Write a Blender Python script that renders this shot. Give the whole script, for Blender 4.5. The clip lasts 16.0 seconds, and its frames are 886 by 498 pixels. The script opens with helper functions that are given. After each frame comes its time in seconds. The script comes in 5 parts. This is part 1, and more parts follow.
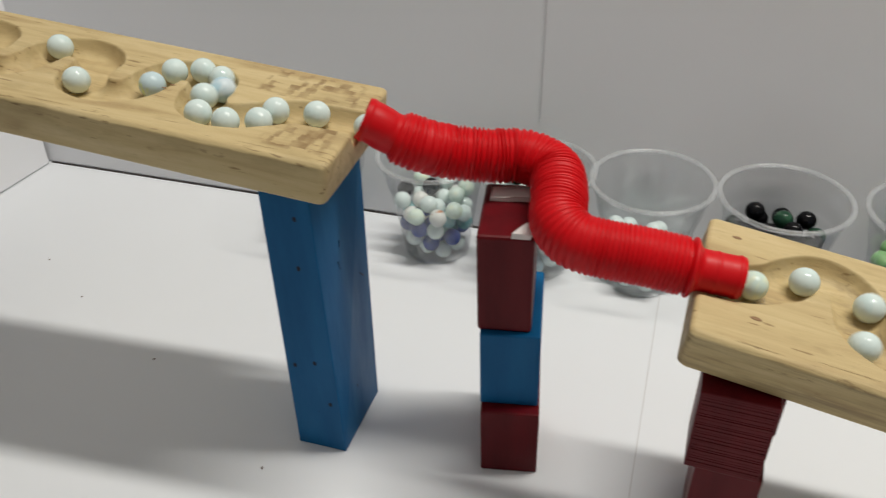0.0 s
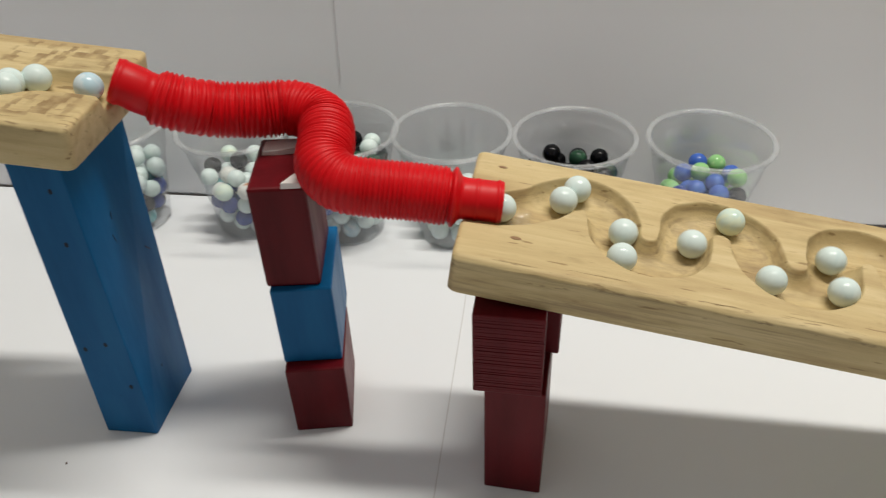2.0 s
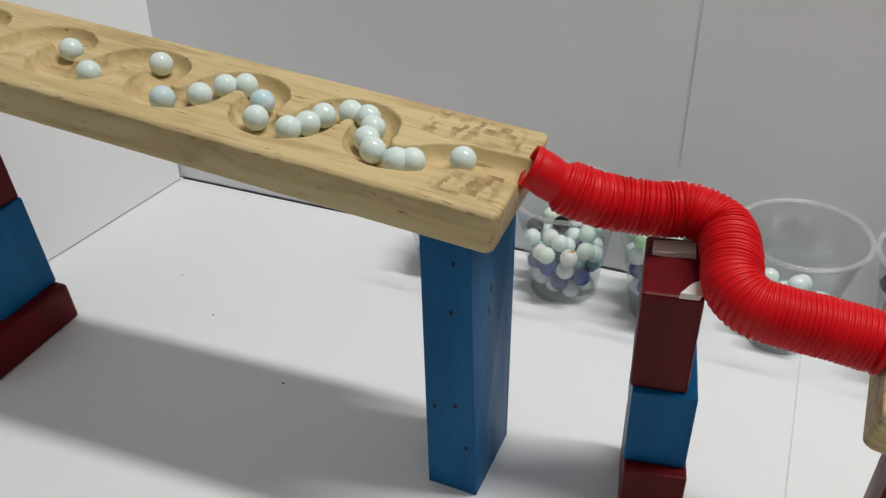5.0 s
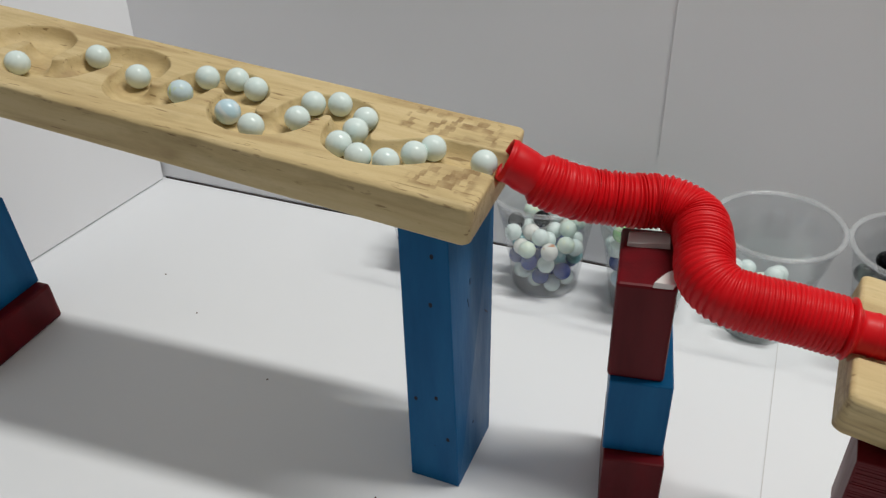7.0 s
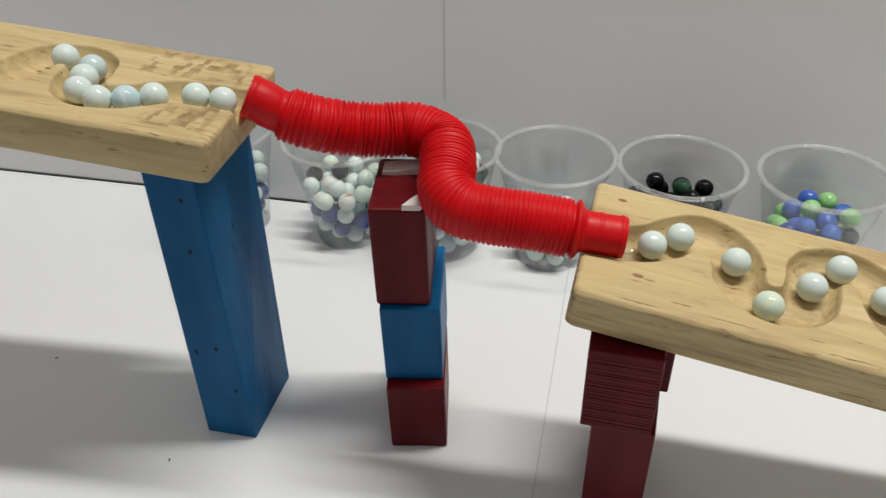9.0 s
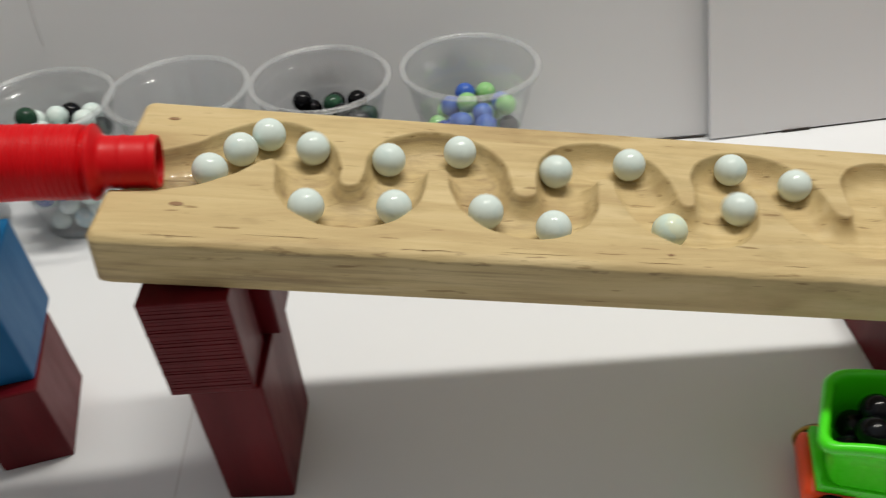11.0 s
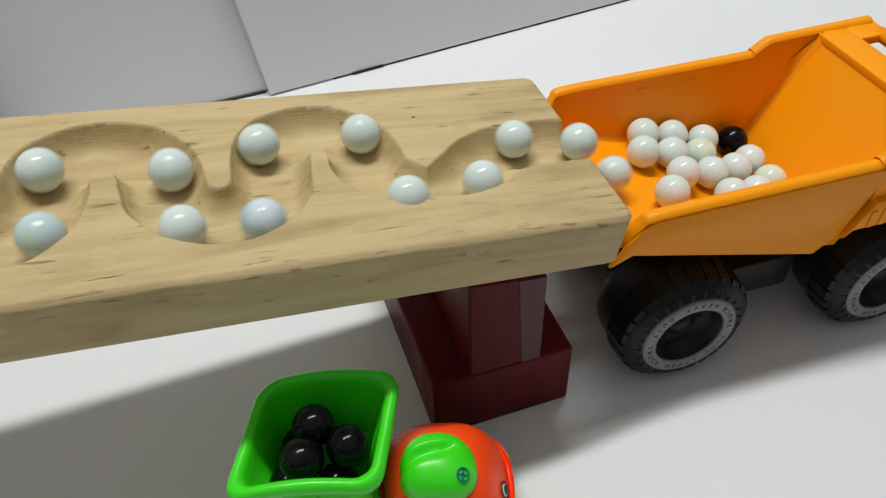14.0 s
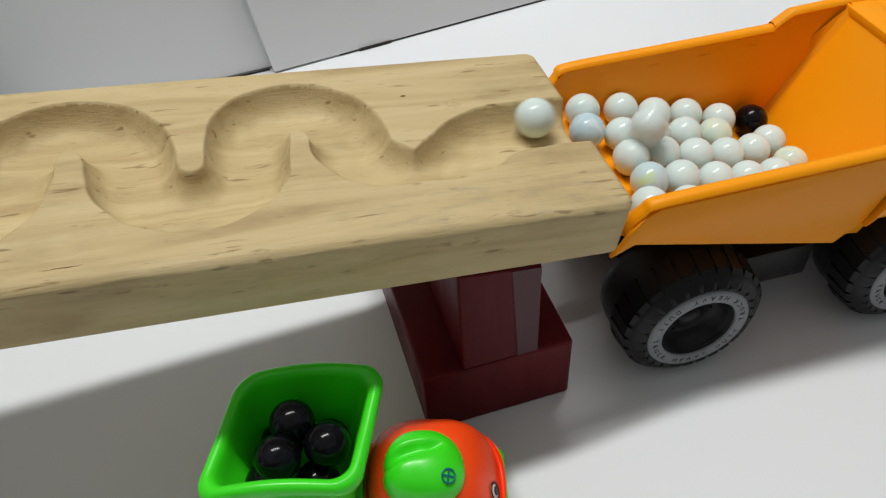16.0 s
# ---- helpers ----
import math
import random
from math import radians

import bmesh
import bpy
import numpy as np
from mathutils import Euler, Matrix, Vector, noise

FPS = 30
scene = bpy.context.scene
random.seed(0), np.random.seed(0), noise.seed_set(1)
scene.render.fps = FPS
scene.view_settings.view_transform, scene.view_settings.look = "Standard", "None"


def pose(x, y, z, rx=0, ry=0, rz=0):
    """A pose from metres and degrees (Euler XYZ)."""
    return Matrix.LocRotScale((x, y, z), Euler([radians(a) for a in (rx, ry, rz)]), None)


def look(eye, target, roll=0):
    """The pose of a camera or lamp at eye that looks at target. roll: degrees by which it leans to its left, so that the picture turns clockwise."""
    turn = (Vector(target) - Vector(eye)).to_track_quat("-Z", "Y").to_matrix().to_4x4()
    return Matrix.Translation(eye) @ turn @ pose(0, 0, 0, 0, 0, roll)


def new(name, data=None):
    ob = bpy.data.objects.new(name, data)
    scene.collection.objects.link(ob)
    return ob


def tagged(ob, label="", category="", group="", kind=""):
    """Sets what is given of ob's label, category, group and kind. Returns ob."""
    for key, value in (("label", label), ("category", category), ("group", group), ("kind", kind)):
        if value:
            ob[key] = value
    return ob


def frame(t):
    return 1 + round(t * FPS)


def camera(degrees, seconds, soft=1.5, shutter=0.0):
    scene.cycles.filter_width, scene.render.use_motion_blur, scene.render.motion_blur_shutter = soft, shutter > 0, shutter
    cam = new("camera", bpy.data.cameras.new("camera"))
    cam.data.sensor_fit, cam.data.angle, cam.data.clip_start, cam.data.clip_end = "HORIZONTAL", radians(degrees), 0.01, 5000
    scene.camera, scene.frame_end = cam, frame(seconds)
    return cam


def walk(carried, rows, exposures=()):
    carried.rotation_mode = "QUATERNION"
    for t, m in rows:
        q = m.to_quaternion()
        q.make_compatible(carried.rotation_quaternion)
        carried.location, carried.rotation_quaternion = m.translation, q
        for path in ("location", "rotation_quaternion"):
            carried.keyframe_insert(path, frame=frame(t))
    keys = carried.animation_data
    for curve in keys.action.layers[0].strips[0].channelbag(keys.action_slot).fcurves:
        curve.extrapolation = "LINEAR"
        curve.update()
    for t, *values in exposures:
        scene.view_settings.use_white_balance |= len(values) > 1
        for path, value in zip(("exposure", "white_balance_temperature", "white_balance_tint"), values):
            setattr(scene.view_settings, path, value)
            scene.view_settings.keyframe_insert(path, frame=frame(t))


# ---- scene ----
cam = camera(59.7, 16.0, soft=1.25, shutter=0.25)
PATH = [
    (0, (0.179, 0.079, 0.446), (-0.293, 1.616, -0.744), -2.5),
    (0.5, (0.22, 0.076, 0.43), (-0.065, 1.647, -0.775), -2.0),
    (1, (0.279, 0.085, 0.414), (0.2, 1.653, -0.825), -3.0),
    (1.14, (0.297, 0.0915, 0.4135), (0.247, 1.645, -0.8455), -3.5),
    (1.3, (0.286, 0.085, 0.414), (0.224, 1.652, -0.828), -3.1),
    (1.5, (0.269, 0.074, 0.415), (0.204, 1.661, -0.801), -2.5),
    (2, (0.242, 0.074, 0.423), (0.064, 1.653, -0.792), -2.3),
    (2.5, (0.218, 0.073, 0.431), (-0.085, 1.649, -0.763), -2.0),
    (3, (0.194, 0.076, 0.443), (-0.19, 1.632, -0.754), -1.9),
    (3.5, (0.176, 0.08, 0.446), (-0.301, 1.615, -0.743), -2.4),
    (4, (0.16, 0.081, 0.453), (-0.386, 1.598, -0.73), -2.9),
    (4.5, (0.142, 0.081, 0.455), (-0.465, 1.586, -0.713), -3.0),
    (5.2, (0.124, 0.080, 0.4605), (-0.555, 1.574, -0.683), -3.4),
    (5.89, (0.118, 0.079, 0.4625), (-0.585, 1.569, -0.672), -3.6),
    (6.4, (0.124, 0.078, 0.4615), (-0.555, 1.574, -0.679), -3.5),
    (7, (0.136, 0.076, 0.459), (-0.498, 1.583, -0.693), -3.3),
    (7.5, (0.15, 0.075, 0.456), (-0.419, 1.594, -0.714), -3.0),
    (8, (0.168, 0.076, 0.452), (-0.34, 1.606, -0.731), -2.7),
    (8.22, (0.179, 0.0785, 0.446), (-0.293, 1.616, -0.744), -2.5),
    (8.72, (0.199, 0.077, 0.438), (-0.180, 1.635, -0.757), -2.2),
    (9.22, (0.220, 0.077, 0.430), (-0.065, 1.647, -0.775), -2.0),
    (9.72, (0.249, 0.080, 0.421), (0.070, 1.651, -0.799), -2.4),
    (10.22, (0.279, 0.085, 0.414), (0.195, 1.653, -0.825), -3.0),
    (10.5, (0.299, 0.093, 0.414), (0.243, 1.642, -0.849), -3.6),
    (10.8, (0.315, 0.133, 0.371), (0.304, 1.649, -0.934), -5.2),
    (11, (0.333, 0.13, 0.37), (0.453, 1.648, -0.926), -3.5),
    (11.2, (0.343, 0.135, 0.369), (0.59, 1.632, -0.933), -1.5),
    (11.5, (0.371, 0.136, 0.359), (0.739, 1.615, -0.936), -0.9),
    (12, (0.435, 0.137, 0.343), (0.989, 1.573, -0.934), 0.3),
    (12.5, (0.491, 0.144, 0.333), (1.165, 1.521, -0.951), 1.4),
    (13, (0.501, 0.147, 0.33), (1.159, 1.512, -0.975), 0.5),
    (13.5, (0.514, 0.152, 0.32), (1.11, 1.504, -1.029), -1.2),
    (14, (0.536, 0.165, 0.308), (1.087, 1.501, -1.075), -2.4),
    (14.5, (0.548, 0.172, 0.303), (1.075, 1.502, -1.095), -2.9),
    (15, (0.554, 0.173, 0.301), (1.049, 1.506, -1.106), -3.6),
    (15.5, (0.556, 0.174, 0.298), (1.029, 1.505, -1.118), -4.1),
    (16, (0.556, 0.173, 0.298), (1.019, 1.502, -1.123), -4.3),
]
EXPOSURES = [(0, -0.02, 6750, 10), (0.6, 0.04, 6800, 10), (1.0, 0.13, 6900, 10), (1.5, 0.12, 6900, 10), (2.2, 0.02, 6800, 10), (3.0, -0.04, 6750, 10), (4.5, -0.04, 6600, 10), (7.0, -0.04, 6520, 10), (8.0, -0.02, 6600, 10),
             (9.5, 0.06, 6800, 10), (10.5, 0.10, 6900, 10), (11.0, -0.01, 6850, 10), (12.0, -0.11, 6800, 10), (14.0, -0.13, 6450, 9), (16.0, -0.11, 6400, 9)]
walk(cam, [(t, look(eye, target, roll)) for t, eye, target, roll in PATH], EXPOSURES)


# ---------------------------------------------------------------- light
def ceiling_lamp(name, x, y, z, length, width, watts):
    d = bpy.data.lights.new(name, "AREA")
    d.shape, d.size, d.size_y, d.energy, d.color = "RECTANGLE", length, width, watts, (1.0, 0.985, 0.935)
    ob = new(name, d)
    ob.location = (x, y, z)
    return ob


LAMP = ceiling_lamp("ceiling_tube_light", 0.66, 0.720, 1.9, 1.2, 0.10, 30.2)
world = bpy.data.worlds.new("room_air")
scene.world = world
world.use_nodes = True
world.node_tree.nodes["Background"].inputs[0].default_value = (1.0, 0.985, 0.96, 1)
world.node_tree.nodes["Background"].inputs[1].default_value = 0.325


# ---------------------------------------------------------------- materials
def material(name, base, rough=0.5, metal=0.0, spec=0.5, coat=0.0, coat_rough=0.1):
    m = bpy.data.materials.new(name)
    m.use_nodes = True
    b = m.node_tree.nodes["Principled BSDF"]
    b.inputs["Base Color"].default_value = (*base, 1)
    b.inputs["Roughness"].default_value = rough
    b.inputs["Metallic"].default_value = metal
    b.inputs["Specular IOR Level"].default_value = spec
    b.inputs["Coat Weight"].default_value = coat
    b.inputs["Coat Roughness"].default_value = coat_rough
    return m, m.node_tree.nodes, m.node_tree.links, b


def mapping(nodes, links, scale, kind="Object"):
    tc, mp = nodes.new("ShaderNodeTexCoord"), nodes.new("ShaderNodeMapping")
    mp.inputs["Scale"].default_value = scale
    links.new(tc.outputs[kind], mp.inputs["Vector"])
    return mp.outputs["Vector"]


def noise_tex(nodes, links, vec, scale, detail=4.0, rough=0.55, distort=0.0):
    n = nodes.new("ShaderNodeTexNoise")
    n.inputs["Scale"].default_value, n.inputs["Detail"].default_value = scale, detail
    n.inputs["Roughness"].default_value, n.inputs["Distortion"].default_value = rough, distort
    links.new(vec, n.inputs["Vector"])
    return n.outputs["Fac"]


def ramp(nodes, links, fac, stops):
    r = nodes.new("ShaderNodeValToRGB")
    while len(r.color_ramp.elements) < len(stops):
        r.color_ramp.elements.new(0.5)
    for e, (p, c) in zip(r.color_ramp.elements, stops):
        e.position, e.color = p, (*c, 1)
    links.new(fac, r.inputs["Fac"])
    return r.outputs["Color"]


def mix(nodes, links, fac, a, b, kind="MIX"):
    n = nodes.new("ShaderNodeMix")
    n.data_type, n.blend_type = "RGBA", kind
    for value, socket in ((fac, n.inputs[0]), (a, n.inputs[6]), (b, n.inputs[7])):
        if isinstance(value, (int, float)):
            socket.default_value = value
        elif isinstance(value, tuple):
            socket.default_value = (*value, 1)
        else:
            links.new(value, socket)
    return n.outputs[2]


def bump(nodes, links, height, strength, distance, b):
    n = nodes.new("ShaderNodeBump")
    n.inputs["Strength"].default_value, n.inputs["Distance"].default_value = strength, distance
    links.new(height, n.inputs["Height"])
    links.new(n.outputs["Normal"], b.inputs["Normal"])


def grey(v):
    return (v, v, v)


def pine_material(name, stained):
    m, n, l, b = material(name, (0.62, 0.45, 0.25), 0.55, 0, 0.25)
    long = mapping(n, l, (1.0, 9.0, 9.0))
    fine = mapping(n, l, (12.0, 160.0, 160.0))
    rings = noise_tex(n, l, long, 9.0, 3.0, 0.5, 1.2)
    fibre = noise_tex(n, l, fine, 9.0, 5.0, 0.65)
    tone = ramp(n, l, rings, [(0.3, (0.47, 0.342, 0.172)), (0.5, (0.572, 0.443, 0.229)), (0.72, (0.645, 0.514, 0.288))])
    streak = ramp(n, l, fibre, [(0.30, grey(0.62)), (0.42, grey(0.94)), (0.7, grey(1.0))])
    tone = mix(n, l, 0.5, tone, streak, "MULTIPLY")
    blot = ramp(n, l, noise_tex(n, l, mapping(n, l, (22.0, 60.0, 60.0)), 1.6, 4.0, 0.7), [(0.24, (0.42, 0.30, 0.17)), (0.36, (1, 1, 1))])
    tone = mix(n, l, 0.55, tone, blot, "MULTIPLY")
    fleck = ramp(n, l, noise_tex(n, l, mapping(n, l, (45.0, 330.0, 330.0)), 1.0, 2.0, 0.5), [(0.285, (0.30, 0.20, 0.11)), (0.335, (1, 1, 1))])
    tone = mix(n, l, 0.6, tone, fleck, "MULTIPLY")
    smudge = ramp(n, l, noise_tex(n, l, mapping(n, l, (14.0, 34.0, 34.0)), 1.3, 4.0, 0.6), [(0.54, (1, 1, 1)), (0.72, (0.66, 0.64, 0.60))])
    tone = mix(n, l, 0.6, tone, smudge, "MULTIPLY")
    tc, sep = n.new("ShaderNodeTexCoord"), n.new("ShaderNodeSeparateXYZ")
    l.new(tc.outputs["Object"], sep.inputs[0])

    def band(socket, lo, hi, soft=0.004):
        a = n.new("ShaderNodeMapRange")
        a.interpolation_type = "SMOOTHSTEP"
        a.inputs[1].default_value, a.inputs[2].default_value = lo - soft, lo
        c = n.new("ShaderNodeMapRange")
        c.interpolation_type = "SMOOTHSTEP"
        c.inputs[1].default_value, c.inputs[2].default_value = hi + soft, hi
        p = n.new("ShaderNodeMath")
        p.operation = "MULTIPLY"
        for k, w in enumerate((a, c)):
            l.new(socket, w.inputs[0])
            l.new(w.outputs[0], p.inputs[k])
        return p.outputs[0]

    def times(x, y, kind="MULTIPLY"):
        p = n.new("ShaderNodeMath")
        p.operation = kind
        l.new(x, p.inputs[0])
        l.new(y, p.inputs[1])
        return p.outputs[0]
    # nicks along the worn front edge
    nick = ramp(n, l, noise_tex(n, l, mapping(n, l, (70.0, 420.0, 200.0)), 1.0, 4.0, 0.6), [(0.60, grey(0.0)), (0.68, grey(0.8))])
    tone = mix(n, l, times(times(band(sep.outputs[1], 0.0, 0.0040, 0.002), band(sep.outputs[2], -0.0075, 0.01, 0.002)), nick), tone, (0.27, 0.185, 0.095))
    if not stained:
        # a grey scrape where the board was dragged, near its lower end
        rub = ramp(n, l, noise_tex(n, l, mapping(n, l, (60.0, 260.0, 120.0)), 1.0, 5.0, 0.7), [(0.50, grey(0.0)), (0.68, grey(0.5))])
        where = times(band(sep.outputs[0], 0.405, 0.474, 0.022), band(sep.outputs[1], 0.004, 0.017, 0.006))
        tone = mix(n, l, times(where, rub), tone, (0.30, 0.26, 0.20))
        # long weathered streaks on the front face of the upper end
        old = ramp(n, l, noise_tex(n, l, mapping(n, l, (9.0, 60.0, 260.0)), 1.0, 5.0, 0.7), [(0.46, grey(0.0)), (0.68, grey(0.8))])
        side = times(band(sep.outputs[0], -0.01, 0.16, 0.06), band(sep.outputs[2], -0.03, -0.003, 0.001))
        tone = mix(n, l, times(side, old), tone, (0.26, 0.18, 0.10))
    if stained:
        # brown scorch marks in rows near the lower end
        rows = times(times(band(sep.outputs[0], 0.412, 0.470), band(sep.outputs[1], 0.072, 0.099)), times(band(sep.outputs[0], 0.440, 0.474), band(sep.outputs[1], 0.012, 0.038)), "MAXIMUM")
        marks = n.new("ShaderNodeTexBrick")
        for key, value in (("Scale", 1.0), ("Mortar Size", 0.0), ("Brick Width", 0.0034), ("Row Height", 0.0072), ("Bias", 0.0)):
            marks.inputs[key].default_value = value
        marks.inputs["Color1"].default_value, marks.inputs["Color2"].default_value = (0, 0, 0, 1), (1, 1, 1, 1)
        warp = n.new("ShaderNodeVectorMath")
        warp.operation = "ADD"
        l.new(tc.outputs["Object"], warp.inputs[0])
        wob = n.new("ShaderNodeTexNoise")
        wob.inputs["Scale"].default_value = 160.0
        sc = n.new("ShaderNodeVectorMath")
        sc.operation, sc.inputs["Scale"].default_value = "SCALE", 0.0035
        l.new(tc.outputs["Object"], wob.inputs["Vector"])
        l.new(wob.outputs["Color"], sc.inputs[0])
        l.new(sc.outputs["Vector"], warp.inputs[1])
        l.new(warp.outputs["Vector"], marks.inputs["Vector"])
        sharp = n.new("ShaderNodeMapRange")
        sharp.inputs[1].default_value, sharp.inputs[2].default_value = 0.45, 0.62
        l.new(marks.outputs["Color"], sharp.inputs[0])
        patch = times(times(rows, sharp.outputs[0]), ramp(n, l, noise_tex(n, l, mapping(n, l, (90.0, 90.0, 90.0)), 1.0, 3.0), [(0.35, grey(0.15)), (0.6, grey(0.8))]))
        tone = mix(n, l, patch, tone, (0.235, 0.145, 0.065))
    l.new(tone, b.inputs["Base Color"])
    bump(n, l, fibre, 0.35, 0.0007, b)
    return m


def paint_material(name, dark, light, rough, streak=(30.0, 30.0, 6.0)):
    m, n, l, b = material(name, light, rough, 0, 0.16)
    big = noise_tex(n, l, mapping(n, l, streak), 1.5, 4.0, 0.6)
    tone = ramp(n, l, big, [(0.3, dark), (0.65, light)])
    spots = ramp(n, l, noise_tex(n, l, mapping(n, l, (90.0, 90.0, 60.0)), 1.0, 2.0, 0.5), [(0.21, grey(0.18)), (0.25, grey(1.0))])
    tone = mix(n, l, 0.8, tone, spots, "MULTIPLY")
    l.new(tone, b.inputs["Base Color"])
    fine = noise_tex(n, l, mapping(n, l, (260.0, 260.0, 60.0)), 1.0, 4.0, 0.6)
    rr = ramp(n, l, big, [(0.3, grey(rough + 0.12)), (0.7, grey(rough - 0.08))])
    l.new(rr, b.inputs["Roughness"])
    bump(n, l, fine, 0.22, 0.0006, b)
    return m


def card_material(name, base):
    m, n, l, b = material(name, base, 0.62, 0, 0.3)
    big = noise_tex(n, l, mapping(n, l, (2.2, 2.2, 2.2)), 1.3, 3.0, 0.5)
    tone = ramp(n, l, big, [(0.3, tuple(c * 0.955 for c in base)), (0.7, base)])
    specks = ramp(n, l, noise_tex(n, l, mapping(n, l, (42.0, 42.0, 42.0)), 1.0, 1.0, 0.4), [(0.135, grey(0.45)), (0.15, grey(1.0))])
    l.new(mix(n, l, 0.75, tone, specks, "MULTIPLY"), b.inputs["Base Color"])
    bump(n, l, noise_tex(n, l, mapping(n, l, (5.0, 5.0, 5.0)), 1.0, 3.0), 0.24, 0.007, b)
    return m


def plastic_material(name, base, rough=0.35, coat=0.2, vary=0.93, spec=0.5):
    m, n, l, b = material(name, base, rough, 0, spec, coat, 0.12)
    big = noise_tex(n, l, mapping(n, l, (35.0, 35.0, 35.0)), 1.0, 3.0)
    l.new(ramp(n, l, big, [(0.3, tuple(c * vary for c in base)), (0.7, base)]), b.inputs["Base Color"])
    l.new(ramp(n, l, noise_tex(n, l, mapping(n, l, (300.0, 300.0, 300.0)), 1.0, 2.0), [(0.3, grey(rough - 0.05)), (0.7, grey(rough + 0.08))]), b.inputs["Roughness"])
    return m


def marble_material(name, base, swirl, amount, spec=0.35):
    m, n, l, b = material(name, base, 0.15, 0, spec)
    info = n.new("ShaderNodeObjectInfo")
    add = n.new("ShaderNodeVectorMath")
    add.operation = "ADD"
    l.new(mapping(n, l, (75.0, 75.0, 75.0)), add.inputs[0])
    off = n.new("ShaderNodeMath")
    off.operation, off.inputs[1].default_value = "MULTIPLY", 40.0
    l.new(info.outputs["Random"], off.inputs[0])
    l.new(off.outputs[0], add.inputs[1])
    band = noise_tex(n, l, add.outputs[0], 1.0, 3.0, 0.5, 1.5)
    l.new(ramp(n, l, band, [(0.62 - amount, base), (0.70 - amount * 0.5, swirl)]), b.inputs["Base Color"])
    return m


def clear_material(name, tint, rough, mixing):
    m = bpy.data.materials.new(name)
    m.use_nodes = True
    n, l = m.node_tree.nodes, m.node_tree.links
    n.clear()
    out, see, gloss, milk = n.new("ShaderNodeOutputMaterial"), n.new("ShaderNodeBsdfTransparent"), n.new("ShaderNodeBsdfGlossy"), n.new("ShaderNodeBsdfDiffuse")
    see.inputs["Color"].default_value = (*tint, 1)
    gloss.inputs["Roughness"].default_value = rough
    milk.inputs["Color"].default_value = (0.85, 0.87, 0.88, 1)
    fres = n.new("ShaderNodeLayerWeight")
    fres.inputs["Blend"].default_value = 0.14
    soft = n.new("ShaderNodeMath")
    soft.operation, soft.inputs[1].default_value = "MULTIPLY_ADD", 0.34
    soft.inputs[2].default_value = 0.035
    l.new(fres.outputs["Facing"], soft.inputs[0])
    a, c = n.new("ShaderNodeMixShader"), n.new("ShaderNodeMixShader")
    a.inputs[0].default_value = mixing
    l.new(see.outputs[0], a.inputs[1])
    l.new(milk.outputs[0], a.inputs[2])
    l.new(soft.outputs[0], c.inputs[0])
    l.new(a.outputs[0], c.inputs[1])
    l.new(gloss.outputs[0], c.inputs[2])
    l.new(c.outputs[0], out.inputs["Surface"])
    return m


PINE = pine_material("pale_pine", False)
PINE_STAINED = pine_material("scorched_pine", True)
BLUE = paint_material("blue_paint", (0.001, 0.084, 0.225), (0.002, 0.120, 0.300), 0.42)
RED = paint_material("dark_red_paint", (0.078, 0.003, 0.006), (0.128, 0.005, 0.009), 0.42)
CARD = card_material("white_card", (0.785, 0.792, 0.815))
SHEET = card_material("white_table_sheet", (0.775, 0.800, 0.832))
PLASTER = card_material("room_plaster", (0.30, 0.295, 0.28))
SEAM = material("dark_seam", (0.035, 0.028, 0.025), 0.8)[0]
SCUFF = material("grey_pencil_line", (0.58, 0.58, 0.59), 0.8)[0]
TUBE_RED = plastic_material("red_tube_plastic", (0.64, 0.003, 0.008), 0.42, 0.0, 0.88, 0.26)
TAPE = plastic_material("white_foam_tape", (0.80, 0.78, 0.76), 0.7, 0.0)
ORANGE = plastic_material("orange_plastic", (1.0, 0.352, 0.001), 0.40, 0.0, 0.99, 0.25)
RUBBER = plastic_material("black_rubber", (0.008, 0.008, 0.009), 0.45, 0.0, 0.8, 0.32)
GREYRING = plastic_material("grey_ring_plastic", (0.24, 0.25, 0.265), 0.5, 0.0)
CHASSIS = plastic_material("black_chassis_plastic", (0.014, 0.013, 0.013), 0.45, 0.0, 0.9, 0.25)
GREEN = plastic_material("green_plastic", (0.05, 0.78, 0.012), 0.33, 0.1, 0.97)
CORAL = plastic_material("orange_red_plastic", (1.0, 0.075, 0.008), 0.33, 0.1, 0.97)
CLEAR = clear_material("clear_cup_plastic", (0.975, 0.98, 0.985), 0.06, 0.015)
RIM = clear_material("frosted_cup_rim", (0.93, 0.94, 0.95), 0.2, 0.18)
WHITE_M = marble_material("white_glass_marble", (0.69, 0.80, 0.775), (0.64, 0.77, 0.755), 0.1)
MINT_M = marble_material("pale_green_glass_marble", (0.62, 0.76, 0.68), (0.72, 0.80, 0.62), 0.12)
SKY_M = marble_material("pale_blue_glass_marble", (0.50, 0.68, 0.76), (0.66, 0.76, 0.80), 0.12)
SWIRL_M = marble_material("white_marble_blue_swirl", (0.56, 0.70, 0.74), (0.60, 0.74, 0.36), 0.08)
AMBER_M = marble_material("white_marble_brown_swirl", (0.70, 0.72, 0.68), (0.45, 0.20, 0.08), 0.02)
BLACK_M = marble_material("black_glass_marble", (0.003, 0.003, 0.004), (0.006, 0.007, 0.01), 0.1, 0.2)
NAVY_M = marble_material("blue_glass_marble", (0.014, 0.04, 0.23), (0.04, 0.10, 0.40), 0.1, 0.25)
AZURE_M = marble_material("bright_blue_glass_marble", (0.045, 0.12, 0.46), (0.10, 0.22, 0.58), 0.1, 0.3)
